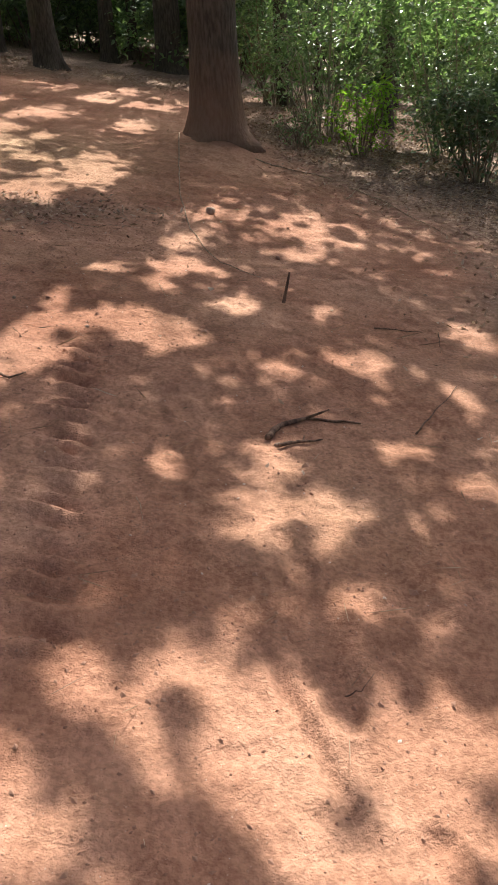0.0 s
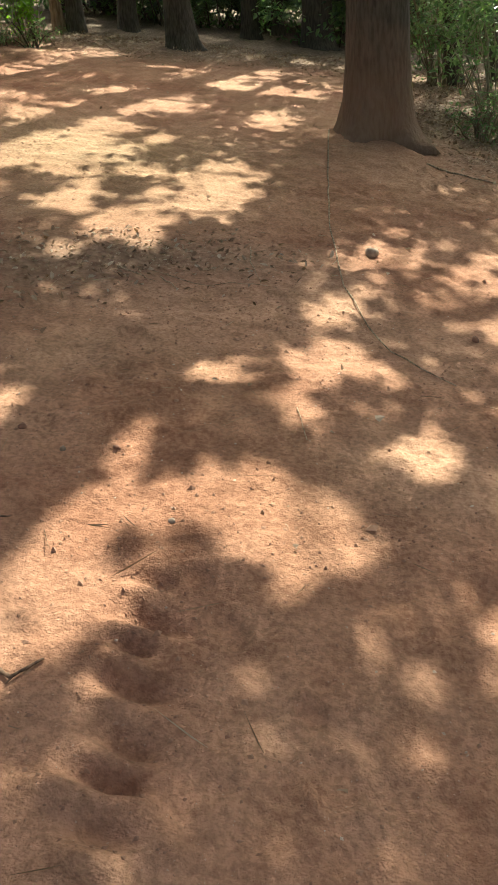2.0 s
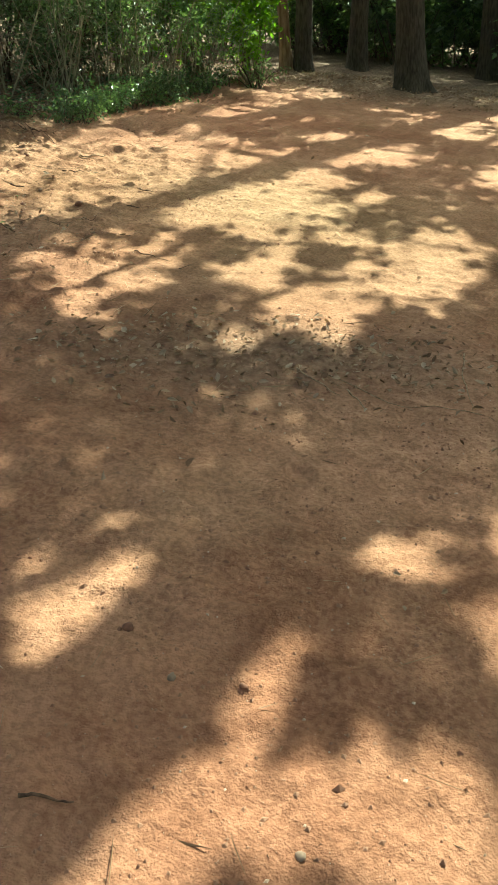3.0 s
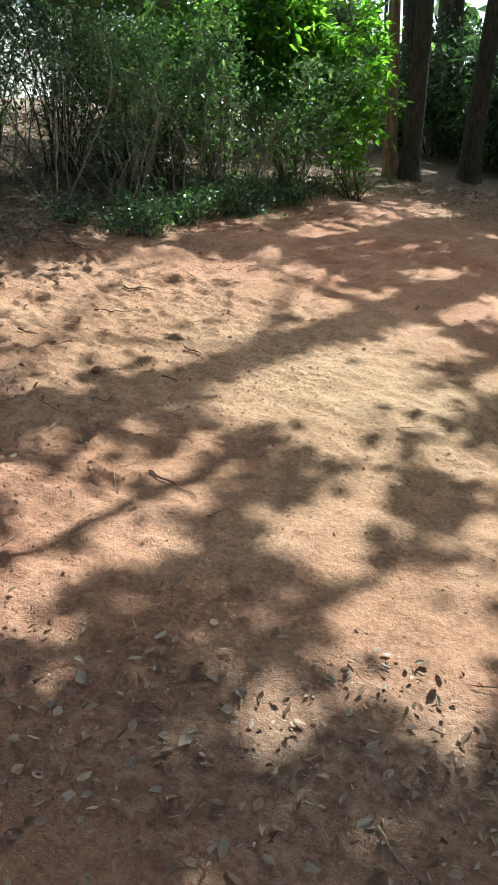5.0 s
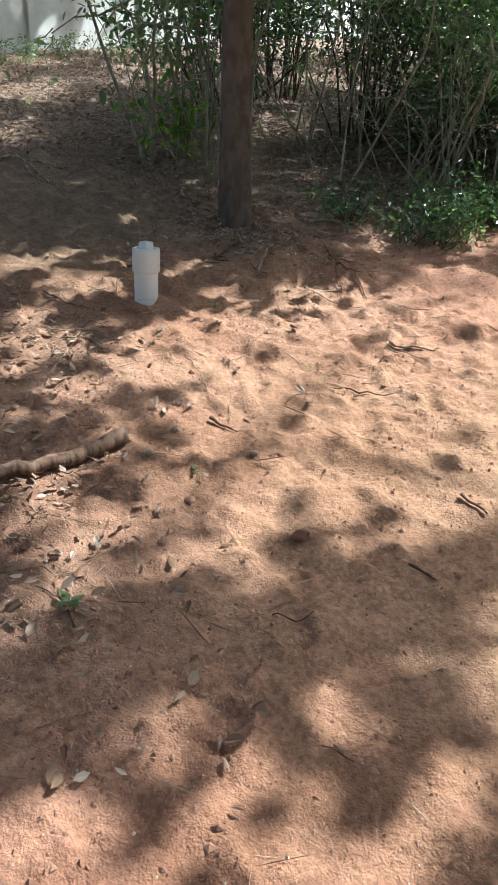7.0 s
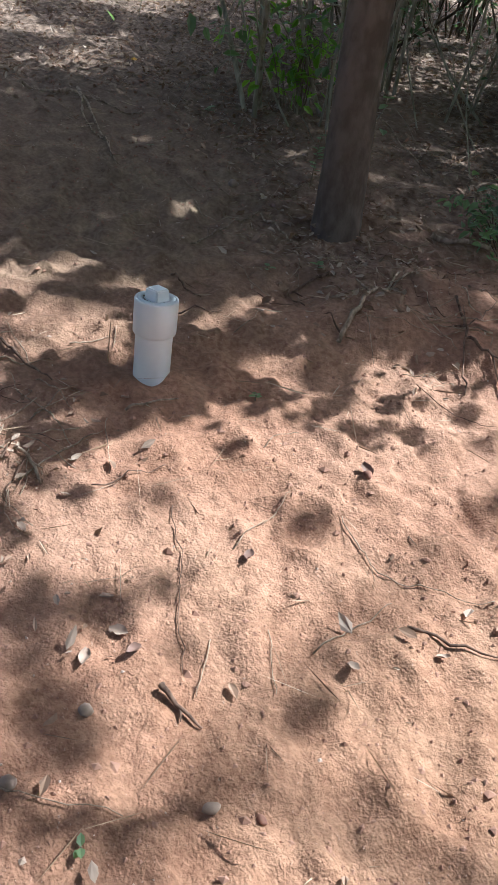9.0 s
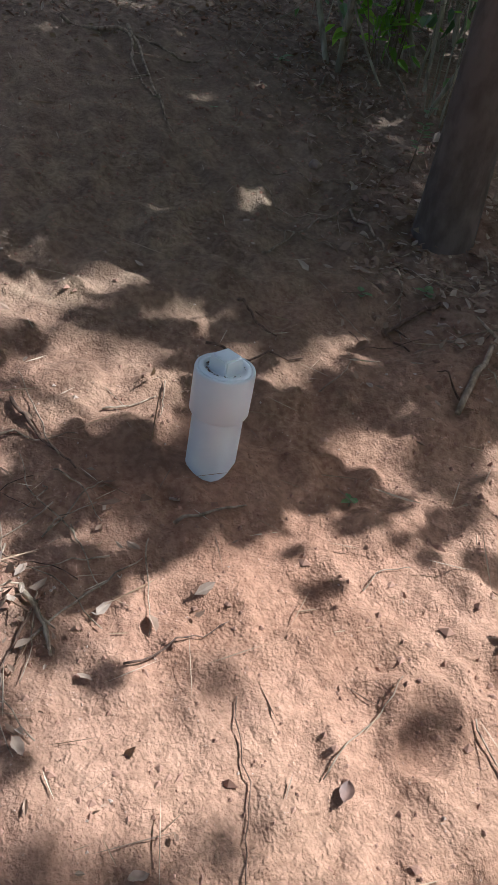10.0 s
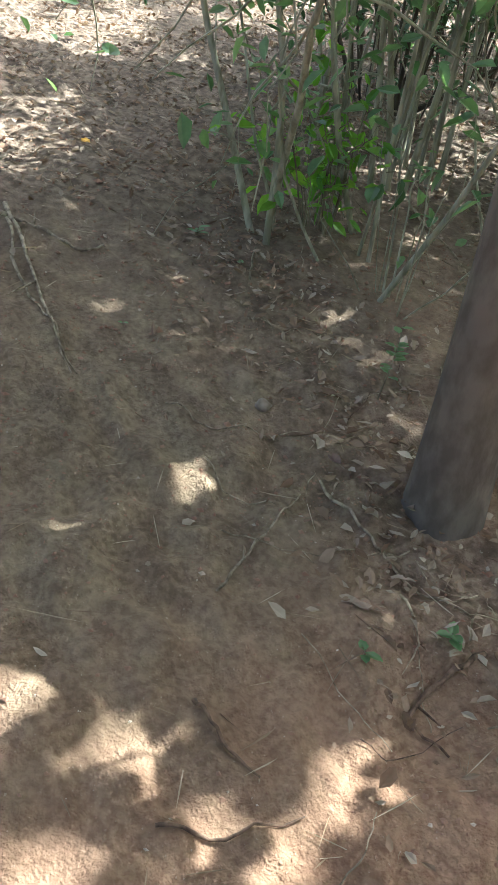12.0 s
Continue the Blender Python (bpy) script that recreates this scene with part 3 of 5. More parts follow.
def sunlit(x, y):
    """Above 0 where the crowns let the sun through to the ground at x, y."""
    open_ = vnoise(x, y, 0.8, 61, 3) - 0.12 + 0.10 / (1 + np.exp(np.clip((x + 9.0) * 3, -50, 50)))
    known = np.clip(np.minimum(np.minimum((x + 9.6) / 0.8, (5.5 - x) / 0.8), np.minimum((y + 1.0) / 0.8, (15.5 - y) / 0.8)), 0, 1)
    hole = np.full(np.shape(x), -1.0)
    for group in (GAPS_SOUTH, GAPS_MID, GAPS_NORTH, GAPS_WEST, GAPS_PIPE, GAPS_UPHILL):
        for cx, cy, rx, ry in group:
            wide = 1.5 if cy < 2.0 else (0.96 if cy < 5.5 and cx > -0.9 else (1.16 if cx > -4 else 1.27))
            hole = np.maximum(hole, wide - np.sqrt(((x - cx) / rx) ** 2 + ((y - cy) / ry) ** 2))
    # the broad opening south of the pipe and over the middle of the slope
    for cx, cy, rx, ry in ((-4.85, 8.3, 0.55, 0.95), (-4.5, 8.9, 0.6, 0.7), (-4.3, 7.6, 0.45, 0.45), (-3.0, 8.3, 0.35, 0.4), (-6.5, 12.8, 1.0, 1.5), (1.5, 10.4, 0.8, 0.6), (2.7, 10.0, 1.2, 0.8), (4.2, 8.8, 1.0, 0.8), (0.9, 11.2, 0.7, 0.5), (-5.95, 10.6, 0.35, 0.7), (-5.7, 11.8, 0.3, 0.5)):
        hole = np.maximum(hole, 0.55 - np.sqrt(((x - cx) / rx) ** 2 + ((y - cy) / ry) ** 2) * 0.55 - 0.25 * np.abs(vnoise(x, y, 0.3, 71, 2)))
    hole = np.maximum(hole, open_ - 3 * np.clip(12.6 - y, 0, 1) * np.clip(2.6 - x, 0, 1) - 3 * np.clip(-5.4 - x, 0, 1) * (x > -9))
    # the long trunk's shadow lies clear between lit strips
    off = np.abs(np.abs(x + 1.72 + 0.171 * (19.1 - y)) - 0.36)
    hole = np.maximum(hole, 0.5 - off / 0.34 - 0.8 * np.clip(8.0 - y, 0, 2) - 0.8 * np.clip(y - 11.6, 0, 9) + 0.5 * vnoise(x, y, 0.4, 72, 2))
    # light on the bushes' crowns
    hole = np.maximum(hole, 0.45 - 1.2 * np.clip(1.6 - x, 0, 9) - 1.2 * np.clip(9.3 - y, 0, 9) + 0.7 * vnoise(x, y, 0.5, 73, 2))
    hole = np.maximum(hole, 0.5 - 1.2 * np.clip(x + 5.7, 0, 9) - 1.2 * np.clip(11.2 - y, 0, 9) + 0.8 * vnoise(x, y, 0.5, 74, 2))
    for cx, cy, rx, ry, deep in ((-5.5, 7.62, 0.5, 0.32, 0.5), (-4.6, 7.15, 0.5, 0.32, 0.5), (0.6, 6.55, 1.2, 0.8, 0.35)):
        hole = np.maximum(hole, deep - np.hypot((x - cx) / rx, (y - cy) / ry) * 0.6 + 0.7 * vnoise(x, y, 0.22, 75, 2))
    hole = np.maximum(hole, 0.7 - np.hypot((x + 5.15) / 0.38, (y - 7.98) / 0.34))
    # thicken the unseen leaves to shade the pipe and three spots of slope
    hole = hole - 1.6 * blob(x, y, -5.70, 8.10, 0.13, 0.24) - 0.6 * blob(x, y, -3.25, 7.35, 0.4, 0.4) - 0.7 * blob(x, y, -2.55, 6.75, 0.3, 0.35) - 0.4 * blob(x, y, 0.9, 3.4, 0.5, 1.2)
    hole = hole + 0.42 * vnoise(x, y, 0.2, 67, 3) + 0.35 * vnoise(x, y, 0.085, 68, 2) * (x < -5.2)
    return known * hole + (1 - known) * open_


def build_shade_canopy():
    rnd = np.random.RandomState(5)
    pos, size = [], []
    # unseen leaves set back along the sun rays: high crowns, then the low boughs over the pipe with their crisp leaf
    # shadows
    for x0, x1, y0, y1, cell, lo, hi, leaf in ((-15, 8, -2, 24, 0.085, 5.5, 8.5, 0.15), (-15, 8, -2, 24, 0.085, 5.5, 8.5, 0.15), (-7.7, -5.1, 7.7, 9.5, 0.045, 1.8, 2.7, 0.085)):
        gx, gy = np.meshgrid(np.arange(x0, x1, cell), np.arange(y0, y1, cell))
        x, y = gx.ravel() + rnd.uniform(-cell, cell, gx.size) * 0.7, gy.ravel() + rnd.uniform(-cell, cell, gx.size) * 0.7
        keep = rnd.uniform(0, 1, x.size) < np.clip(0.5 - sunlit(x, y) / (0.4 if lo > 5 else 0.16), 0.03, 1)
        if lo > 5:
            keep &= ~((x > -7.6) & (x < -5.3) & (y > 7.8) & (y < 9.4)) | (sunlit(x, y) < -0.2)
        x, y = x[keep], y[keep]
        hgt = rnd.uniform(lo, hi, x.size)
        k = hgt / sun_dir.z
        pos.append(np.stack([x + sun_dir.x * k, y + sun_dir.y * k, slope_z(x, y) + hgt], -1))
        size.append(rnd.uniform(0.75, 1.3, x.size) * leaf)
    pos, size = np.concatenate(pos), np.concatenate(size)
    trunks = np.array([t[:2] if t[3] > 10 or k == 1 else (99, 99) for k, t in enumerate(TREES)])
    owner = np.argmin(((pos[:, None, :2] - trunks[None]) ** 2).sum(-1), 1)
    for k, ob in enumerate(tree_obs[:len(TREES)]):
        mine = owner == k
        p = pos[mine] - np.array(ob.location)
        if not len(p):
            continue
        ax = unit_vectors(rnd, len(p))
        nm = np.array(sun_dir) + 0.6 * unit_vectors(rnd, len(p))
        v, f = leaves(p - ax * size[mine][:, None] * 0.5, ax, nm, size[mine], size[mine] * rnd.uniform(0.6, 0.9, len(p)))
        part("crown", raw_mesh("crown", v, f, CANOPY), parent=ob, label="unseen clumped green leaves added to dapple the sun")


build_shade_canopy()


# ---- bushes ----
def bush(x, y, rx, ry, h, stems, count, size, leaf_mat, stem_mat, seed, label, name="bush", low=0.0, top_bias=0.7, stem_r=0.012, tangle=1.0, spread=0.22, twigs=6):
    """Arching stems with side twigs, leaves along them; rx, ry, h are the half-widths and height of the crown."""
    rnd = np.random.RandomState(seed)
    root = new(name)
    root.location = (x, y, gz(x, y))
    tagged(root, label, "bush", "undergrowth")
    tips, weights = [], []
    t = np.linspace(0, 1, 9)[:, None]
    for s in range(stems):
        a, u = rnd.uniform(0, 6.283), rnd.uniform(0.1, 1) ** 0.6
        b = a + rnd.normal() * 0.6
        bx, by = spread * u * rx * math.cos(b), spread * u * ry * math.sin(b)
        top = h * rnd.uniform(0.45, 1.0) * (1 - 0.3 * u * u)
        end = np.array([rx * u * math.cos(a), ry * u * math.sin(a), top])
        base = np.array([bx, by, float(slope_z(x + bx, y + by) - slope_z(x, y)) - 0.04])
        arch = np.array([0, 0, rnd.uniform(0.1, 0.4) * h * u]) + rnd.normal(size=3) * 0.12 * rx * tangle
        wob = np.cumsum(rnd.normal(size=(9, 3)) * 0.025 * tangle, 0) * t
        path = base * (1 - t) + end * t + arch * np.sin(t * math.pi) + wob
        r0 = stem_r * rnd.uniform(0.5, 1.4)
        pieces = [tube(path, np.linspace(r0, r0 * 0.3, 9), 6, 0.06, s, False)]
        tips.append(path)
        for k in range(twigs):
            j = rnd.randint(2, 9)
            d = unit_vectors(rnd, 1)[0] * np.array([1, 1, 0.7]) * rnd.uniform(0.2, 0.65) * min(rx, 1.1)
            q = np.linspace(0, 1, 6)[:, None]
            tw = path[j] + d * q + np.array([0, 0, -0.14]) * q * q * tangle + rnd.normal(size=(6, 3)) * 0.012 * tangle
            pieces.append(tube(tw, np.linspace(r0 * 0.4, r0 * 0.12, 6), 4, 0, k, False))
            tips.append(tw)
        v, f = joined(pieces)
        part("stem", raw_mesh("stem", v, f, stem_mat, True), parent=root)
    if count:
        allp = np.concatenate(tips)
        w = np.clip((allp[:, 2] - low * h) / h, 0.0005, 1) ** top_bias
        pick = rnd.choice(len(allp), count, p=w / w.sum())
        p = allp[pick] + rnd.normal(size=(count, 3)) * np.array([0.10, 0.10, 0.09]) * (0.25 + rx * 0.6)
        ground = slope_z(x + p[:, 0], y + p[:, 1]) - float(slope_z(x, y))
        p[:, 2] = np.maximum(p[:, 2], ground + 0.03)
        ax = unit_vectors(rnd, count) * np.array([1, 1, 0.6]) + np.array([0, 0, -0.2])
        nm = np.array([0, 0, 1.0]) + 0.7 * unit_vectors(rnd, count)
        ln = size * rnd.uniform(0.5, 1.35, count)
        v, f = leaves(p, ax, nm, ln, ln * rnd.uniform(0.38, 0.6, count), 0.15, rnd.uniform(-0.3, 0.1, count))
        part("foliage", raw_mesh("foliage", v, f, leaf_mat), parent=root)
    return root


# ---- the white pipe ----
def ring_bm(profile, sides=40):
    bm = bmesh.new()
    rings = []
    for r, z in profile:
        rings.append([bm.verts.new((r * math.cos(6.28318531 * k / sides), r * math.sin(6.28318531 * k / sides), z)) for k in range(sides)])
    for a, b in zip(rings, rings[1:]):
        for k in range(sides):
            fc = bm.faces.new((a[k], a[(k + 1) % sides], b[(k + 1) % sides], b[k]))
            fc.smooth = True
    return bm


def build_pipe(x, y):
    root = new("cleanout_pipe")
    root.matrix_world = pose(x, y, float(slope_z(x, y)) + 0.012, -0.6, 0.6, 0)
    tagged(root, "white PVC cleanout pipe with square-headed plug standing out of the soil", "pipe")
    part("pipe", ring_bm([(0.057, -0.15), (0.057, 0.1), (0.057, 0.2)]), PVC, root)
    part("coupling", ring_bm([(0.0575, 0.143), (0.063, 0.147), (0.066, 0.153), (0.0665, 0.2), (0.0665, 0.252), (0.065, 0.257), (0.060, 0.2575), (0.0585, 0.255), (0.0585, 0.246)]), PVC, root, "wider white collar")
    cap = ring_bm([(0.0585, 0.246), (0.0580, 0.2560), (0.0555, 0.2590), (0.0480, 0.2590), (0.0450, 0.2570), (0.0430, 0.2530), (0.02, 0.2525), (0.0, 0.2525)])
    plug = part("plug", cap, PVC, root, "round screw plug")
    bm = bmesh.new()
    bmesh.ops.create_cube(bm, size=1)
    for v in bm.verts:
        k = 1.0 if v.co.z < 0 else 0.86
        v.co = Vector((v.co.x * 0.058 * k, v.co.y * 0.058 * k, 0.2655 + v.co.z * 0.044))
    bmesh.ops.rotate(bm, verts=bm.verts, cent=(0, 0, 0), matrix=Matrix.Rotation(radians(22), 3, "Z"))
    bmesh.ops.bevel(bm, geom=bm.edges[:], offset=0.004, segments=2, affect="EDGES")
    part("plug_head", bm, PVC, plug, "square wrench head")
    rnd = np.random.RandomState(2)
    n = 60
    a = rnd.uniform(0, 6.283, n)
    a = np.where(rnd.uniform(0, 1, n) < 0.6, rnd.uniform(3.4, 6.0, n), a)
    r = rnd.uniform(0.033, 0.0445, n)
    p = np.stack([r * np.cos(a), r * np.sin(a), 0.2538 + 0.001 * rnd.uniform(0, 1, n) + np.clip(r - 0.043, 0, 1) * 2], -1)
    v, f = leaves(p, unit_vectors(rnd, n) * np.array([1, 1, 0.15]), np.array([0, 0, 1.0]) + 0.3 * unit_vectors(rnd, n), rnd.uniform(0.003, 0.010, n), rnd.uniform(0.002, 0.006, n))
    part("dirt", raw_mesh("dirt", v, f, DARKWOOD), parent=plug, label="dark dirt caught in the plug's recess")
    return root


build_pipe(-5.70, 8.232)

# ---- fence behind the clearing ----
FENCE = material("fence_board", plain_nodes((0.40, 0.385, 0.36), (0.54, 0.52, 0.49), 3, 0.75, 0.004))
FENCE_A, FENCE_B = Vector((-12.6, 7.3)), Vector((-19.5, 26.0))


def build_fence():
    root = new("fence")
    d = (FENCE_B - FENCE_A).normalized()
    root.matrix_world = pose(FENCE_A.x, FENCE_A.y, 0, 0, 0, math.degrees(math.atan2(d.y, d.x)))
    tagged(root, "pale smooth panel fence with upright posts", "fence")
    span, n = 2.4, 9
    first = -0.39
    for k in range(n):
        at = first + k * span
        q = FENCE_A + d * at
        z = gz(q.x, q.y)
        bm = bmesh.new()
        bmesh.ops.create_cube(bm, size=1)
        bmesh.ops.scale(bm, vec=(0.11, 0.11, 2.5), verts=bm.verts)
        bmesh.ops.translate(bm, vec=(at, 0, z + 1.0), verts=bm.verts)
        bmesh.ops.bevel(bm, geom=bm.edges[:], offset=0.008, segments=1, affect="EDGES")
        part("post", bm, FENCE, root)
        for b in range(2):
            c = at + 0.055 + (b + 0.5) * (span - 0.11) / 2
            q = FENCE_A + d * c
            zb = gz(q.x, q.y)
            bm = bmesh.new()
            bmesh.ops.create_cube(bm, size=1)
            bmesh.ops.scale(bm, vec=((span - 0.11) / 2 - 0.002, 0.022, 2.1), verts=bm.verts)
            bmesh.ops.translate(bm, vec=(c, 0, zb + 0.99), verts=bm.verts)
            part("panel", bm, FENCE, root)


build_fence()

# ---- undergrowth, place by place ----
# east side of the slope
GREEN = "dense tall green bush with glossy shaded leaves"
bush(1.0, 12.4, 1.2, 1.0, 2.3, 20, 3000, 0.075, LEAF, STEM_PALE, 1, "tall fine-leaved green bush beyond the slope")
bush(2.7, 11.6, 1.4, 1.2, 2.7, 24, 4600, 0.09, LEAF, STEM_PALE, 2, GREEN)
bush(4.3, 10.2, 1.4, 1.3, 2.8, 22, 4600, 0.095, LEAF, STEM, 3, GREEN)
bush(2.6, 9.7, 0.9, 0.7, 1.5, 18, 3400, 0.075, LEAF_DARK, STEM, 7, "low dark green bush at the edge of bare soil")
bush(1.35, 10.7, 0.45, 0.4, 0.95, 14, 900, 0.07, LEAF_BRIGHT, STEM, 4, "bright green sunlit shrub beside the pine trunk")
bush(0.6, 11.0, 0.4, 0.4, 0.6, 10, 500, 0.045, LEAF, STEM, 8, "small straggling green shrub behind the pine trunk")
bush(0.5, 15.2, 1.5, 1.2, 2.7, 20, 4000, 0.08, LEAF, STEM, 5, "grey-green bush in woodland shade")
bush(3.4, 15.2, 1.8, 1.5, 3.3, 20, 4500, 0.09, LEAF, STEM, 6, "tall woodland bush behind others")
bush(6.2, 12.5, 1.8, 1.5, 3.3, 20, 6000, 0.08, LEAF, STEM_DARK, 9, "tall woodland bush behind others")
# west side, the big thicket
bush(-7.35, 11.2, 1.2, 1.3, 2.5, 15, 2300, 0.055, LEAF_DARK, STEM_PALE, 11, "twiggy thicket with sparse dark leaves over bare shaded soil", low=0.3, top_bias=1.0, tangle=2.4, spread=0.7, stem_r=0.008)
bush(-6.9, 13.2, 1.3, 1.2, 2.6, 17, 6000, 0.065, LEAF, STEM_PALE, 12, "tangled thicket overhanging a dark hollow", low=0.15, tangle=2.2, spread=0.6, stem_r=0.009)
bush(-6.5, 14.7, 1.0, 0.9, 3.0, 22, 5200, 0.115, LEAF_BRIGHT, STEM, 13, "sunlit bright green broad-leaved shrub", low=0.08)
bush(-5.75, 15.0, 0.8, 0.75, 2.6, 14, 3600, 0.115, LEAF_BRIGHT, STEM, 28, "sunlit bright green broad-leaved shrub")
bush(-5.5, 14.5, 0.4, 0.35, 0.45, 9, 500, 0.045, LEAF, STEM_DARK, 29, "low grey-green plant on the soil bank", twigs=2)
bush(-7.4, 14.2, 1.2, 1.0, 3.2, 20, 4200, 0.12, LEAF_BRIGHT, STEM, 19, "sunlit bright green broad-leaved shrub")
bush(-6.5, 11.9, 0.8, 0.9, 1.9, 12, 1300, 0.05, LEAF, STEM_PALE, 22, "twiggy thicket with sparse dark leaves over bare shaded soil", low=0.25, tangle=2.4, spread=0.7, stem_r=0.008)
bush(-6.2, 13.4, 0.9, 0.9, 1.8, 14, 3000, 0.06, LEAF, STEM_PALE, 23, "tangled thicket overhanging a dark hollow", low=0.1, tangle=2.4, spread=0.7, stem_r=0.008)
bush(-6.75, 11.45, 1.15, 0.8, 1.7, 15, 420, 0.045, LEAF, STEM_PALE, 61, "bare pale arching branches in front of the dark hollow", low=0.3, tangle=2.0, spread=0.25, stem_r=0.009, twigs=5)
bush(-6.35, 12.9, 1.0, 0.7, 1.45, 15, 420, 0.045, LEAF, STEM_PALE, 62, "tangle of thin pale branches hanging over the hollow", low=0.3, tangle=2.6, spread=0.35, stem_r=0.007, twigs=8)
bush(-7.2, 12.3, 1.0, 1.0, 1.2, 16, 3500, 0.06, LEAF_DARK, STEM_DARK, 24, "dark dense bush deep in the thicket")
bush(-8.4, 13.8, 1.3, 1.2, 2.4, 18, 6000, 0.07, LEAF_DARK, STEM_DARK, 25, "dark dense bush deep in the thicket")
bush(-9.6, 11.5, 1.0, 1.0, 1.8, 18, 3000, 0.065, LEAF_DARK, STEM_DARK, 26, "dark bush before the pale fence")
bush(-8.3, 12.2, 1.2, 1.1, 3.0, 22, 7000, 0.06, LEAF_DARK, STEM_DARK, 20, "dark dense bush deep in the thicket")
bush(-8.75, 10.75, 0.9, 0.8, 2.9, 18, 2600, 0.075, LEAF, STEM_PALE, 14, "upright pale-stemmed bush behind the slim tree", low=0.2, stem_r=0.016, tangle=0.7, spread=0.5)
bush(-7.95, 9.98, 1.1, 0.8, 2.3, 10, 800, 0.085, LEAF, STEM_PALE, 15, "clump of pale upright stems with few broad leaves", low=0.12, stem_r=0.014, tangle=1.8, spread=0.4)
bush(-7.5, 9.95, 0.5, 0.3, 0.9, 9, 60, 0.08, LEAF, STEM_PALE, 27, "fan of thin pale shoots beside the slim tree", stem_r=0.004, twigs=1)
bush(-8.1, 10.0, 0.35, 0.3, 0.8, 12, 160, 0.09, LEAF_BRIGHT, STEM, 21, "sparse clump of thin green shoots under the stems", stem_r=0.005)
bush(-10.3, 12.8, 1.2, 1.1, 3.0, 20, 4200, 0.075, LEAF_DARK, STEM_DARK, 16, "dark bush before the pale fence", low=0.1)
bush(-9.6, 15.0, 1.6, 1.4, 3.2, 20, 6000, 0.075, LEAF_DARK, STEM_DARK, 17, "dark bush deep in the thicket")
bush(-8.6, 17.8, 1.6, 1.4, 3.4, 20, 6000, 0.075, LEAF, STEM_DARK, 18, "tall woodland bush behind others")
rnd = np.random.RandomState(3)
for k in range(44):
    y = 10.1 + 3.7 * k / 44 + rnd.uniform(-0.1, 0.1)
    x = -5.72 + 0.05 * (y - 9.5) - rnd.uniform(0.0, 0.75)
    bush(x, y, 0.26, 0.26, rnd.uniform(0.12, 0.38), 8, 150, 0.048, (LEAF, LEAF_DARK, LEAF_DARK, LEAF, LEAF_DARK)[k % 5], STEM_DARK, 30 + k, "low green ground plant at the thicket's edge", "low_plant", stem_r=0.004, twigs=0)

for k in range(26):
    u = k / 26
    x, y = -13.4 - 1.9 * u + rnd.uniform(0.1, 0.9), 9.2 + 5.4 * u + rnd.uniform(-0.2, 0.2)
    bush(x, y, 0.35, 0.35, rnd.uniform(0.1, 0.28), 5, 110, 0.04, (LEAF, LEAF_DARK)[k % 2], STEM, 300 + k, "low sunlit weed at the foot of the fence", "weed", stem_r=0.004, twigs=0)

# ---- woods all round ----
def build_far_woods():
    rnd = np.random.RandomState(8)
    n = 15000
    a = rnd.uniform(0, 6.2832, n)
    d = rnd.uniform(30, 55, n)
    x, y = -3 + d * np.sin(a), 8 + d * np.cos(a)
    z = slope_z(x, y) + rnd.uniform(0, 1, n) ** 1.4 * 9
    v, f = leaves(np.stack([x, y, z], -1), unit_vectors(rnd, n), unit_vectors(rnd, n), rnd.uniform(0.5, 1.1, n), rnd.uniform(0.4, 0.8, n))
    tagged(new("far_woods", raw_mesh("far_woods", v, f, LEAF)), "dark green woodland foliage far behind the clearing", "woods", kind="stuff")


build_far_woods()
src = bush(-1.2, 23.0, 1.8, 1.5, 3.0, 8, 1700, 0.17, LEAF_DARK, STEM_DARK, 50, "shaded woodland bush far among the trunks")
src2 = bush(-4.4, 22.0, 1.6, 1.3, 1.5, 8, 1400, 0.13, LEAF, STEM_DARK, 51, "low woodland bush among the trunks")
rnd = np.random.RandomState(12)
for k in range(120):
    x, y = (rnd.uniform(-22, 20), rnd.uniform(22, 40)) if k > 64 else (rnd.uniform(-9, 7), rnd.uniform(19.5, 28))
    if x < -9 and y < 26:
        continue
    copy_thing(src if k % 2 else src2, pose(x, y, gz(x, y), 0, 0, rnd.uniform(0, 360)))


# ---- litter and crumbs ----
def scatter(n, rnd, x0, x1, y0, y1, weight):
    x, y = rnd.uniform(x0, x1, n), rnd.uniform(y0, y1, n)
    keep = rnd.uniform(0, 1, n) < weight(x, y)
    return x[keep], y[keep]


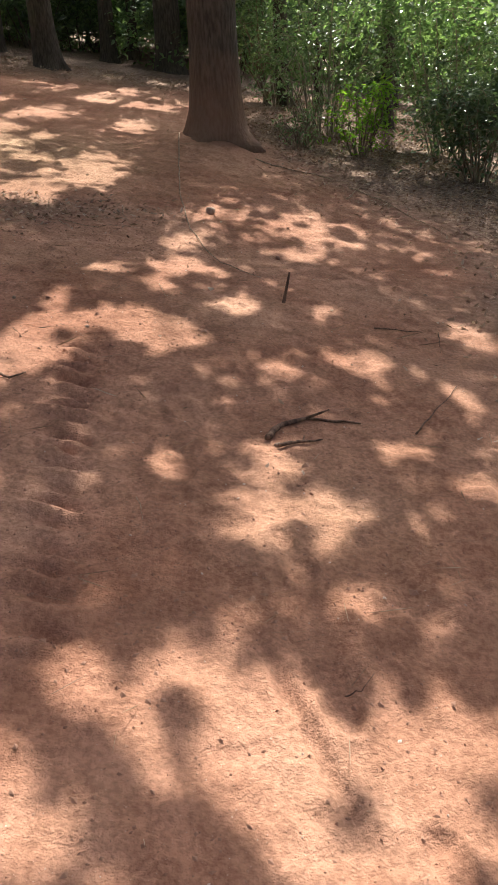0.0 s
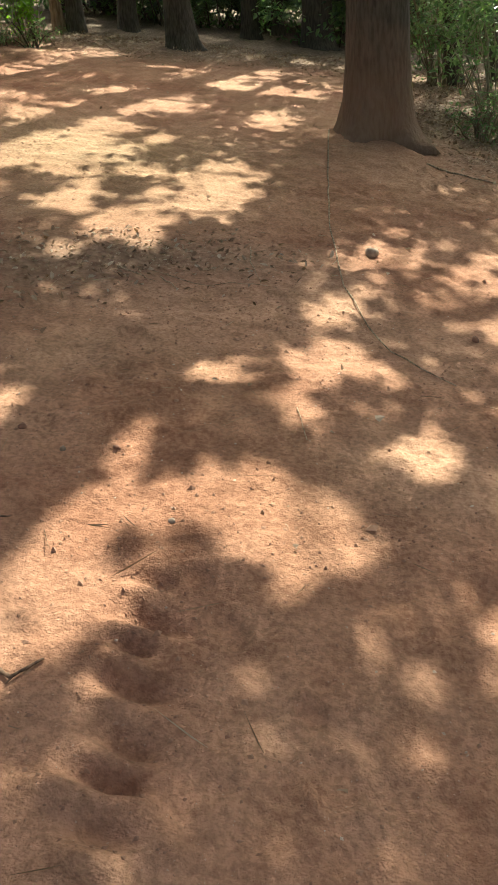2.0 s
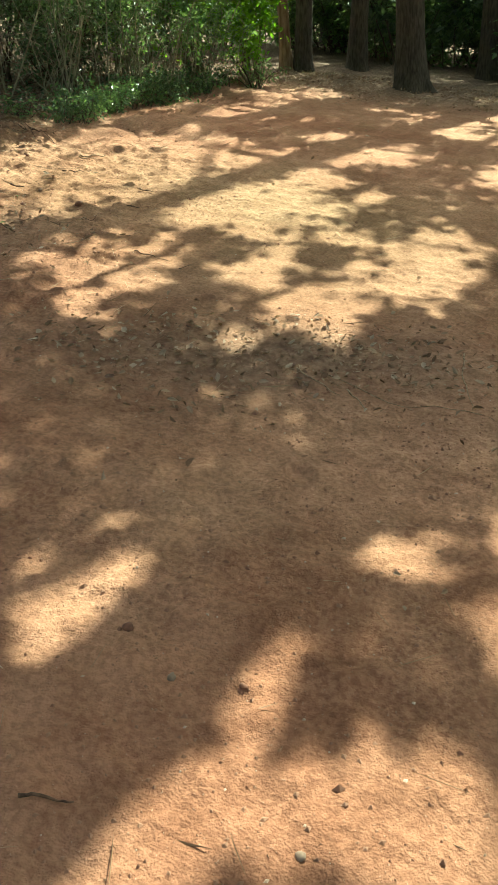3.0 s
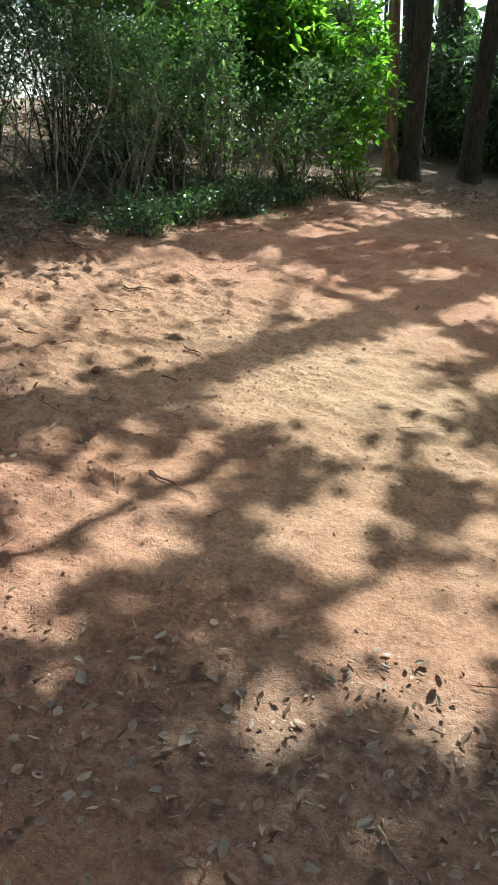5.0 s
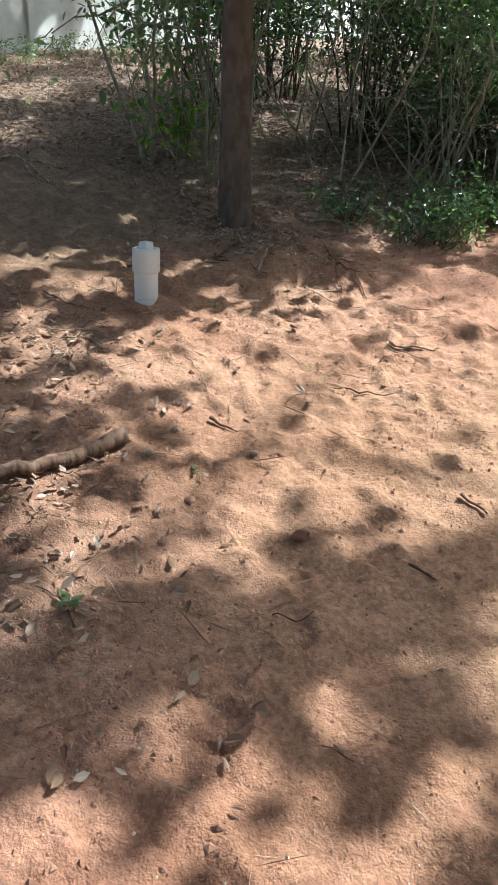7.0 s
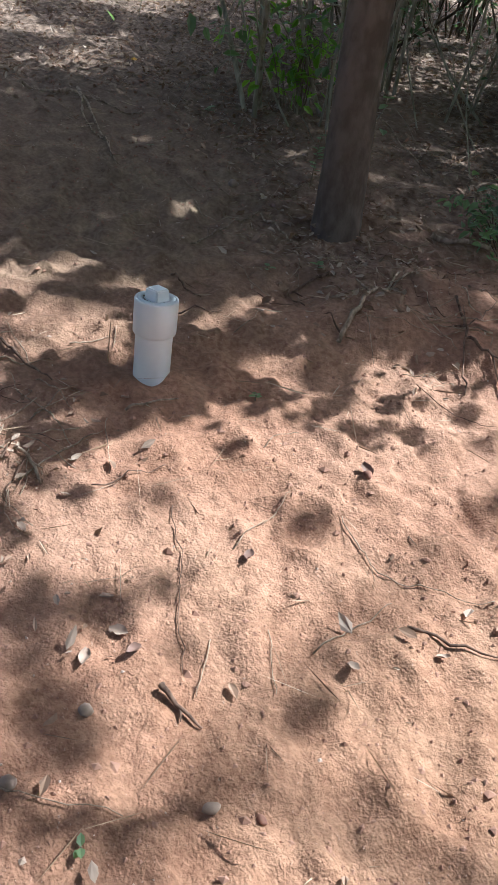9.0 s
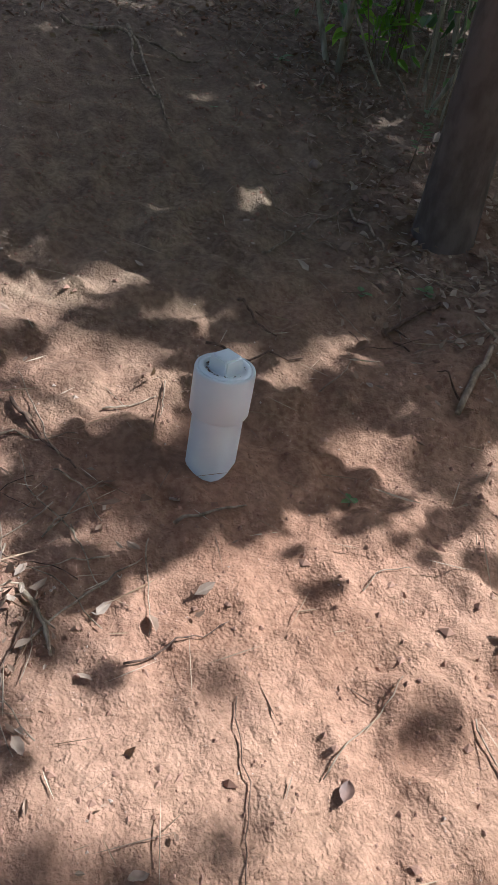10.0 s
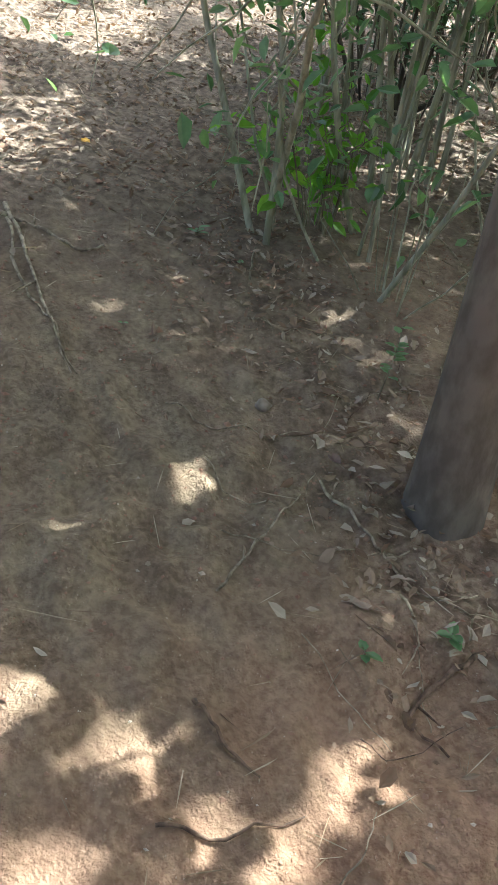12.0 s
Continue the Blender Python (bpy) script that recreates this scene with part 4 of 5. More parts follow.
def build_litter():
    rnd = np.random.RandomState(4)
    x, y = scatter(520000, rnd, -14, 6, 1, 17.5, lambda x, y: 0.0016 + 0.004 / (1 + np.exp((x + 3.5) * 3)) + 0.75 * zone_litter(x, y) ** 1.25 * (0.55 + 0.5 * vnoise(x, y, 0.5, 88, 2)))
    n = len(x)
    p = np.stack([x, y, ground_z(x, y) + rnd.uniform(0.006, 0.022, n)], -1)
    ax = unit_vectors(rnd, n) * np.array([1, 1, 0.3])
    nm = np.array([0.17, -0.05, 1.0]) + 0.55 * unit_vectors(rnd, n)
    ln = 0.014 + 0.038 * rnd.uniform(0, 1, n) ** 1.6
    v, f = leaves(p, ax, nm, ln, ln * rnd.uniform(0.3, 0.65, n), rnd.uniform(-0.1, 0.45, (n, 1)), rnd.uniform(-0.25, 0.5, n), rnd)
    tagged(new("leaf_litter", raw_mesh("leaf_litter", v, f, LEAF_DEAD)), "dry brown and grey fallen leaves strewn on the soil", "leaf litter", kind="stuff")
    # pine straw: thin needles and stalks
    x, y = scatter(24000, rnd, -10, 3, 1, 13, lambda x, y: 0.06 + 0.12 * zone_litter(x, y) + 0.25 / (1 + np.exp((x + 3.8) * 3)) + 0.5 * blob(x, y, -5.75, 7.95, 0.45, 0.45) + 0.5 * blob(x, y, -5.6, 9.0, 0.5, 0.4))
    n = len(x)
    p = np.stack([x, y, ground_z(x, y) + 0.006], -1)
    ax = unit_vectors(rnd, n) * np.array([1, 1, 0.12])
    v, f = leaves(p, ax, np.array([0.17, -0.05, 1.0]) + 0.3 * unit_vectors(rnd, n), rnd.uniform(0.04, 0.17, n), rnd.uniform(0.0015, 0.0035, n), 0.3, rnd.uniform(-0.05, 0.15, n))
    tagged(new("pine_straw", raw_mesh("pine_straw", v, f, STRAW)), "thin dry pine needles and stalks on the soil", "pine straw", kind="stuff")


build_litter()


def crumbs(name, n, lo, hi, mat, seed, label, weight):
    rnd = np.random.RandomState(seed)
    x, y = scatter(n, rnd, -9.5, 2.6, 1.0, 12, weight)
    n = len(x)
    r = lo + (hi - lo) * rnd.uniform(0, 1, n) ** 2.4
    base = np.array([(1, 0, 0), (0, 1, 0), (-1, 0, 0), (0, -1, 0), (0, 0, 1), (0, 0, -1)], float)
    v = base[None] * r[:, None, None] * rnd.uniform(0.65, 1.25, (n, 6, 1)) * rnd.uniform(0.6, 1.4, (n, 1, 3))
    ca, sa = np.cos(rnd.uniform(0, 6.28, n)), np.sin(rnd.uniform(0, 6.28, n))
    vx = v[..., 0] * ca[:, None] - v[..., 1] * sa[:, None]
    vy = v[..., 0] * sa[:, None] + v[..., 1] * ca[:, None]
    v = np.stack([vx + x[:, None], vy + y[:, None], v[..., 2] * 0.8 + (ground_z(x, y) + r * 0.05)[:, None]], -1).reshape(-1, 3)
    tri = np.array([(0, 1, 4), (1, 2, 4), (2, 3, 4), (3, 0, 4), (1, 0, 5), (2, 1, 5), (3, 2, 5), (0, 3, 5)])
    f = (np.arange(n)[:, None, None] * 6 + tri[None]).reshape(-1, 3)
    tagged(new(name, raw_mesh(name, v, f, mat)), label, "soil", kind="stuff")


near_path = lambda x, y: np.exp(-(np.clip(np.abs(y - (8.3 - 1.05 * np.clip(x + 5.5, 0, 9))) - 2.4, 0, 9)) ** 2)
crumbs("soil_crumbs", 190000, 0.0022, 0.0085, CLOD, 6, "small crumbs of red-brown soil", lambda x, y: near_path(x, y) * (0.5 + 0.55 * vnoise(x, y, 0.6, 90, 2)) * (0.65 + 0.35 / (1 + np.exp((x + 2.6) * 3))))
crumbs("clods", 7000, 0.005, 0.015, CLOD, 16, "loose clods of red-brown soil", lambda x, y: 0.25 + 0.6 * vnoise(x, y, 0.6, 90, 2) + 0.5 * blob(x, y, -5.6, 8.9, 0.7, 0.7) + 0.8 * blob(x, y, -4.5, 7.35, 0.8, 0.6) + 0.6 * blob(x, y, 0.6, 6.6, 1.2, 0.8))
crumbs("grit", 14000, 0.0015, 0.006, GRIT, 7, "pale grit and bits of shell in the soil", lambda x, y: 0.5 + 0.5 * vnoise(x, y, 0.9, 91, 2))


# ---- sticks, stones and single leaves lying about ----
def stick(points, r0, r1, mat, label, lift=0.6):
    pts = np.array(points, float)
    n = max(8, 4 * len(pts))
    u, w = np.linspace(0, len(pts) - 1, n), np.arange(len(pts))
    x, y = np.interp(u, w, pts[:, 0]), np.interp(u, w, pts[:, 1])
    seed = int(abs(pts[0, 0] * 977 + pts[0, 1] * 131)) % 9999
    rr = np.random.RandomState(seed)
    size = float(np.hypot(*(pts[-1] - pts[0])))
    wob = np.cumsum(rr.normal(size=(n, 2)), 0) * min(0.006, size * 0.012)
    x, y = x + wob[:, 0], y + wob[:, 1]
    r0 = r0 * (0.5 if r0 < 0.0045 else 0.72)
    rad = np.linspace(r0, r1 * 0.5, n) * (rr.uniform(0.85, 1.15, n) if r0 < 0.02 else 1.0)
    z = ground_z(x, y) + 0.005 + rad * lift + np.abs(np.sin(u * 2.3 + seed)) * np.minimum(rad, 0.008) * 0.9
    root = new("stick")
    root.location = (x[0], y[0], z[0])
    tagged(root, label, "stick", "fallen sticks")
    v, f = tube(np.stack([x - x[0], y - y[0], z - z[0]], -1), rad, 7 if r0 < 0.02 else 14, 0.14 if r0 < 0.02 else 0.05, seed)
    part("shaft", raw_mesh("shaft", v, f, mat, True), parent=root)
    if r0 > 0.0055:
        k = n // 2
        q = np.array([x[k] - x[0], y[k] - y[0], z[k] - z[0]])
        d = np.array([rr.normal(), rr.normal(), 0.25])
        d *= min(0.14, size * 0.25) / np.linalg.norm(d)
        v, f = tube(np.array([q + d * t + np.array([0, 0, -0.01 * t]) for t in (0, 0.35, 0.7, 1)]), [r0 * 0.5, r0 * 0.45, r0 * 0.35, r0 * 0.2], 5, 0.1, seed)
        part("twig", raw_mesh("twig", v, f, mat, True), parent=root)
    return root


stick([(-0.85, 9.98), (-0.75, 8.45), (-0.64, 7.21), (-0.50, 6.20), (-0.28, 5.53), (0.02, 5.18)], 0.009, 0.005, DEADWOOD, "long thin dead vine lying down the slope")
stick([(0.65, 4.46), (0.93, 4.48)], 0.006, 0.003, DARKWOOD, "thin dark twig on the soil")
stick([(0.66, 3.16), (0.79, 3.39), (0.95, 3.73)], 0.006, 0.003, DARKWOOD, "thin dark twig on the soil")
stick([(1.04, 4.52), (1.00, 4.20)], 0.005, 0.003, DARKWOOD, "short dark twig on the soil")
stick([(0.03, 9.32), (0.54, 9.02), (0.95, 8.82)], 0.012, 0.006, DEADWOOD, "fallen grey branch by the pine trunk")
stick([(0.98, 8.55), (1.30, 7.96), (1.63, 6.97)], 0.012, 0.006, DEADWOOD, "fallen grey branch among leaf litter")
stick([(0.89, 7.97), (1.11, 8.63), (1.27, 9.18)], 0.010, 0.005, DEADWOOD, "fallen grey branch among leaf litter")
stick([(-0.47, 2.44), (-0.44, 2.38), (-0.42, 2.31)], 0.003, 0.002, DEADWOOD, "short dry pine twig")
stick([(0.18, 1.62), (0.23, 1.63), (0.27, 1.70)], 0.004, 0.002, DARKWOOD, "small forked dark twig")
stick([(-1.17, 3.33), (-1.12, 3.31), (-1.07, 3.38)], 0.010, 0.006, DARKWOOD, "dark root end poking from the soil")
stick([(-0.61, 4.77), (-0.57, 4.63), (-0.54, 4.53)], 0.004, 0.003, DEADWOOD, "short dry twig lying on soil")
stick([(-1.09, 6.65), (-1.02, 6.34), (-0.96, 6.14)], 0.005, 0.003, DEADWOOD, "short dry twig by the leaf patch")
stick([(-1.62, 6.13), (-1.23, 6.01), (-0.87, 6.11)], 0.004, 0.003, DEADWOOD, "long thin dry twig on the soil")
stick([(-1.46, 3.82), (-1.41, 3.84), (-1.36, 3.87)], 0.006, 0.004, DARKWOOD, "dark root lying on the soil")
stick([(-4.62, 8.48), (-4.47, 8.69)], 0.007, 0.004, DARKWOOD, "short dark stick on the soil")
stick([(-3.70, 7.94), (-3.61, 7.97)], 0.008, 0.005, DARKWOOD, "short dark stick on the soil")
stick([(-1.72, 6.11), (-1.60, 6.03), (-1.47, 5.96)], 0.005, 0.003, DEADWOOD, "thin dry twig among fallen leaves")
stick([(-1.46, 6.03), (-1.41, 5.98), (-1.35, 5.92)], 0.006, 0.004, DEADWOOD, "thin dry twig among fallen leaves")
stick([(-3.13, 7.08), (-3.01, 7.07), (-2.86, 7.06)], 0.006, 0.004, DARKWOOD, "thin dark twig on the soil")
stick([(-2.76, 6.95), (-2.74, 7.00), (-2.71, 7.05)], 0.004, 0.002, DARKWOOD, "thin dark twig on the soil")
stick([(-2.95, 6.88), (-2.89, 6.86), (-2.83, 6.83)], 0.003, 0.002, DEADWOOD, "dry pine needle stalk")
stick([(-4.80, 8.99), (-4.69, 9.07), (-4.67, 9.18)], 0.010, 0.006, DEADWOOD, "dry stick lying on bare soil")
stick([(-4.78, 8.95), (-4.62, 9.03)], 0.006, 0.003, DEADWOOD, "dry stick lying on bare soil")
stick([(-3.84, 8.35), (-3.73, 8.35)], 0.010, 0.006, DARKWOOD, "short dark stick on the soil")
stick([(-3.37, 7.29), (-3.29, 7.33)], 0.004, 0.003, DARKWOOD, "short dark twig lying on soil")
stick([(-3.75, 7.45), (-3.68, 7.54)], 0.004, 0.003, DARKWOOD, "short dark twig lying on soil")
stick([(-8.46, 8.76), (-7.92, 8.70), (-7.38, 8.62)], 0.012, 0.006, DEADWOOD, "pale crooked stick on shaded soil")
stick([(-5.71, 8.92), (-5.87, 9.12), (-6.12, 9.41)], 0.014, 0.008, DEADWOOD, "pale broken branch on loose soil")
stick([(-5.90, 9.16), (-6.01, 9.34), (-6.17, 9.65)], 0.008, 0.004, DEADWOOD, "pale broken branch on loose soil")
stick([(-8.23, 10.63), (-7.73, 10.50), (-7.07, 10.27)], 0.009, 0.006, DEADWOOD, "pale dead branch at the foot of the slim tree")
stick([(-5.83, 9.51), (-5.61, 9.39), (-5.35, 9.19)], 0.009, 0.005, DARKWOOD, "dark exposed root on the soil")
stick([(-5.55, 9.34), (-5.46, 9.36), (-5.29, 9.30)], 0.008, 0.004, DARKWOOD, "dark exposed root on the soil")
stick([(-4.98, 8.52), (-4.85, 8.51), (-4.75, 8.52), (-4.67, 8.62), (-4.58, 8.72)], 0.004, 0.002, DEADWOOD, "long dry grass stalk")
stick([(-4.64, 8.25), (-4.67, 8.39), (-4.70, 8.50)], 0.004, 0.002, DEADWOOD, "long dry grass stalk")
stick([(-4.97, 8.19), (-5.03, 8.31), (-5.07, 8.41)], 0.003, 0.002, DEADWOOD, "long dry grass stalk")
stick([(-5.15, 8.09), (-4.99, 8.03), (-4.86, 7.95), (-4.70, 7.89)], 0.003, 0.002, DARKWOOD, "thin wiry root lying on the soil")
stick([(-4.67, 7.89), (-4.62, 7.91), (-4.56, 7.94)], 0.010, 0.005, DARKWOOD, "short dark root on the soil")
stick([(-4.76, 8.04), (-4.69, 8.00), (-4.63, 7.96)], 0.003, 0.002, DEADWOOD, "dry pale grass stalk lying on soil")
stick([(-4.73, 8.17), (-4.65, 8.14), (-4.57, 8.11)], 0.003, 0.002, DEADWOOD, "dry pale grass stalk lying on soil")
stick([(-5.47, 7.77), (-5.40, 7.79), (-5.30, 7.80)], 0.010, 0.007, DEADWOOD, "grey broken stick in a heap of dead leaves")
stick([(-5.58, 7.83), (-5.64, 7.90), (-5.69, 7.97)], 0.004, 0.002, DEADWOOD, "pale dry stalk lying on soil")
stick([(-5.59, 7.89), (-5.48, 7.90), (-5.43, 7.91)], 0.004, 0.002, DEADWOOD, "pale dry stalk lying on soil")
stick([(-5.99, 7.83), (-5.87, 7.87), (-5.75, 7.94)], 0.007, 0.004, DARKWOOD, "dark root lying on the soil")
stick([(-5.55, 8.10), (-5.55, 8.17), (-5.55, 8.27)], 0.006, 0.004, DEADWOOD, "pale dry stick beside the white pipe")
stick([(-5.29, 8.43), (-5.32, 8.48), (-5.31, 8.56)], 0.003, 0.002, DEADWOOD, "dry pale grass stalk lying on soil")
stick([(-8.52, 8.46), (-8.41, 8.66), (-8.30, 8.84), (-8.14, 8.93), (-8.13, 9.05)], 0.014, 0.009, DEADWOOD, "long crooked grey branch across the shaded path")
stick([(-8.31, 8.72), (-8.03, 8.65), (-7.76, 8.66), (-7.39, 8.64)], 0.009, 0.005, DEADWOOD, "pale crooked stick on the shaded path")
stick([(-6.51, 8.69), (-6.61, 8.85), (-6.70, 8.97), (-6.76, 9.12)], 0.005, 0.003, DEADWOOD, "pale bent twig on the shaded path")
stick([(-6.76, 9.12), (-6.57, 9.12), (-6.40, 9.13), (-6.22, 9.20)], 0.007, 0.004, DEADWOOD, "long thin branch at the edge of the path")
stick([(-7.18, 8.87), (-7.08, 8.90), (-7.00, 9.04), (-6.93, 9.16)], 0.004, 0.003, DEADWOOD, "thin wiry root on the shaded path")
stick([(-6.92, 8.86), (-6.80, 8.86), (-6.71, 8.96)], 0.004, 0.003, DEADWOOD, "thin wiry root on the shaded path")
stick([(-6.29, 8.52), (-6.21, 8.53), (-6.10, 8.56)], 0.007, 0.005, DARKWOOD, "dark twig on the soil beyond the pipe")
stick([(-6.13, 9.14), (-6.12, 9.00), (-6.10, 8.92), (-5.98, 8.93)], 0.010, 0.005, DARKWOOD, "dark crooked root by the tree")
stick([(-6.10, 8.35), (-6.04, 8.48), (-6.02, 8.61)], 0.006, 0.004, DARKWOOD, "dark root half buried in the soil")
stick([(-5.91, 8.03), (-5.91, 8.09), (-5.94, 8.17)], 0.005, 0.003, DEADWOOD, "dry stalk on sunlit soil")
stick([(-5.98, 8.21), (-5.90, 8.18), (-5.85, 8.16)], 0.003, 0.002, DEADWOOD, "dry pale grass stalk lying on soil")
stick([(-6.69, 8.79), (-6.50, 8.95)], 0.004, 0.002, DEADWOOD, "thin dry twig lying on soil")
stick([(-7.77, 9.48), (-8.07, 9.68), (-8.29, 9.92)], 0.006, 0.003, STEM, "thin leaning green-brown shoot")
stick([(0.01, 2.98), (0.10, 3.12), (0.25, 3.18), (0.42, 3.18)], 0.020, 0.007, DARKWOOD, "dark curved root breaking out of the red soil", 0.0)
stick([(0.05, 2.93), (0.14, 2.98), (0.23, 3.02)], 0.013, 0.005, DARKWOOD, "dark split root beside a pale pebble", 0.5)
stick([(-4.67, 7.02), (-4.64, 7.31), (-4.66, 7.52)], 0.030, 0.06, DARKWOOD, "short broken log lying on leafy soil", 0.8)

stick([(-6.40, 9.82), (-6.30, 9.93), (-6.18, 10.08)], 0.020, 0.016, DEADWOOD, "pale bleached stick by the low plants", 0.9)


def stake(x, y, h, r, lean, mat, label):
    root = new("stake")
    root.location = (x, y, gz(x, y) - 0.03)
    tagged(root, label, "stick")
    v, f = tube(np.array([(lean[0] * t, lean[1] * t, h * t) for t in (0, 0.25, 0.5, 0.75, 1)]), [r * 1.2, r, r * 0.95, r * 0.9, r * 0.5], 7, 0.18, 3)
    part("shaft", raw_mesh("shaft", v, f, mat), parent=root)


stake(0.135, 4.73, 0.21, 0.010, (0.05, 0.02), DARKWOOD, "broken dark stick standing upright in the soil")
stake(-5.80, 8.12, 0.19, 0.0016, (0.03, 0.0), STRAW, "thin dry stalk standing beside the white pipe")

PEBBLE = material("pebble", plain_nodes((0.22, 0.15, 0.11), (0.34, 0.25, 0.19), 25, 0.9, 0.006))
DARKSTONE = material("dark_stone", plain_nodes((0.14, 0.06, 0.04), (0.28, 0.13, 0.08), 25, 0.85, 0.004))


def stone(x, y, r, mat, label, seed):
    r = r * 0.8
    rr = np.random.RandomState(seed)
    bm = bmesh.new()
    bmesh.ops.create_icosphere(bm, subdivisions=2, radius=r)
    sx, sy, sz = rr.uniform(0.8, 1.25), rr.uniform(0.7, 1.0), rr.uniform(0.55, 0.8)
    for v in bm.verts:
        k = 1 + 0.42 * noise.noise(v.co / r * 1.1 + Vector((seed, 0, 0)))
        v.co = Vector((v.co.x * sx * k, v.co.y * sy * k, v.co.z * sz * k))
    for fc in bm.faces:
        fc.smooth = True
    me = bpy.data.meshes.new("stone")
    bm.to_mesh(me)
    bm.free()
    me.materials.append(mat)
    ob = new("stone", me)
    ob.matrix_world = pose(x, y, gz(x, y) + r * 0.35, 0, 0, rr.uniform(0, 360))
    tagged(ob, label, "stone", "loose stones")


for k, (x, y, r, dark) in enumerate([(-3.96, 7.73, 0.036, 1), (-4.30, 7.55, 0.026, 1), (-5.08, 8.65, 0.022, 1), (-4.67, 7.73, 0.020, 0), (-4.40, 7.89, 0.018, 0), (-4.57, 7.56, 0.022, 0), (-4.35, 7.97, 0.012, 1), (-7.08, 9.13, 0.035, 0), (0.05, 2.955, 0.017, 0), (-0.38, 6.8, 0.06, 0), (0.14, 5.78, 0.03, 1), (-1.34, 4.25, 0.018, 0), (-1.52, 4.35, 0.022, 1), (-1.17, 4.30, 0.012, 1), (-0.9, 3.97, 0.014, 0)]):
    stone(x, y, r, DARKSTONE if dark else PEBBLE, "dark red-brown stone on the soil" if dark else "pale rounded pebble on the soil", k)


def dead_leaf(x, y, size, turn, seed, mat, label):
    size = size * 0.62
    rr = np.random.RandomState(seed)
    nu, nv = 7, 5
    verts, faces = [], []
    for i in range(nu):
        t = i / (nu - 1)
        w = 0.30 * math.sin(math.pi * min(1, 0.04 + t * 0.96)) ** 0.75
        for j in range(nv):
            q = (j / (nv - 1) - 0.5) * 2
            verts.append((size * (t - 0.5), size * w * q, size * (0.34 * q * q * w * 2 + 0.45 * (t - 0.5) ** 2 + 0.05 * rr.normal() * abs(q))))
    for i in range(nu - 1):
        for j in range(nv - 1):
            faces.append((i * nv + j, (i + 1) * nv + j, (i + 1) * nv + j + 1, i * nv + j + 1))
    me = raw_mesh("fallen_leaf", verts, faces, mat, True)
    ob = new("fallen_leaf", me)
    ob.matrix_world = pose(x, y, gz(x, y) + 0.008, rr.uniform(-25, 25), rr.uniform(-20, 20) + 8, turn)
    tagged(ob, label, "leaf", "single fallen leaves")


LEAF_BROWN = material("brown_leaf", plain_nodes((0.13, 0.07, 0.05), (0.24, 0.135, 0.095), 30, 0.7))
LEAF_GREY = material("grey_leaf", plain_nodes((0.30, 0.205, 0.15), (0.45, 0.33, 0.25), 30, 0.95))
LEAF_YELLOW = material("yellow_leaf", plain_nodes((0.60, 0.34, 0.06), (0.72, 0.46, 0.10), 30, 0.6))
spots = [(-5.10, 8.66, 0.085), (-4.83, 7.85, 0.075), (-4.92, 7.85, 0.06), (-4.94, 8.22, 0.07), (-4.57, 8.30, 0.06), (-4.53, 8.52, 0.05), (-4.76, 7.86, 0.06), (-4.78, 7.76, 0.07), (-5.15, 7.71, 0.06), (-4.39, 7.41, 0.06), (-4.34, 7.38, 0.06)]
spots += [(-4.53, 7.22, 0.07), (-4.26, 7.06, 0.07), (-4.09, 6.77, 0.06), (-4.02, 6.88, 0.07), (-2.33, 6.24, 0.05), (-2.14, 6.01, 0.05), (-2.22, 6.04, 0.08), (-1.68, 6.32, 0.08), (-1.88, 6.14, 0.06), (-2.31, 5.77, 0.05), (-1.74, 6.12, 0.06)]
spots += [(-1.64, 5.99, 0.07), (-2.43, 5.74, 0.06), (-2.37, 5.60, 0.07), (-5.61, 8.12, 0.05), (-6.52, 9.18, 0.07), (-6.80, 9.20, 0.08)]
for k, (x, y, size) in enumerate(spots):
    grey = k % 3 != 0
    dead_leaf(x, y, size, 47.0 * k, k, LEAF_GREY if grey else LEAF_BROWN, "pale grey dry fallen leaf curled on the soil" if grey else "brown curled dry leaf on the soil")
dead_leaf(-9.08, 9.31, 0.09, 30, 91, LEAF_YELLOW, "bright yellow fallen leaf on leaf litter")


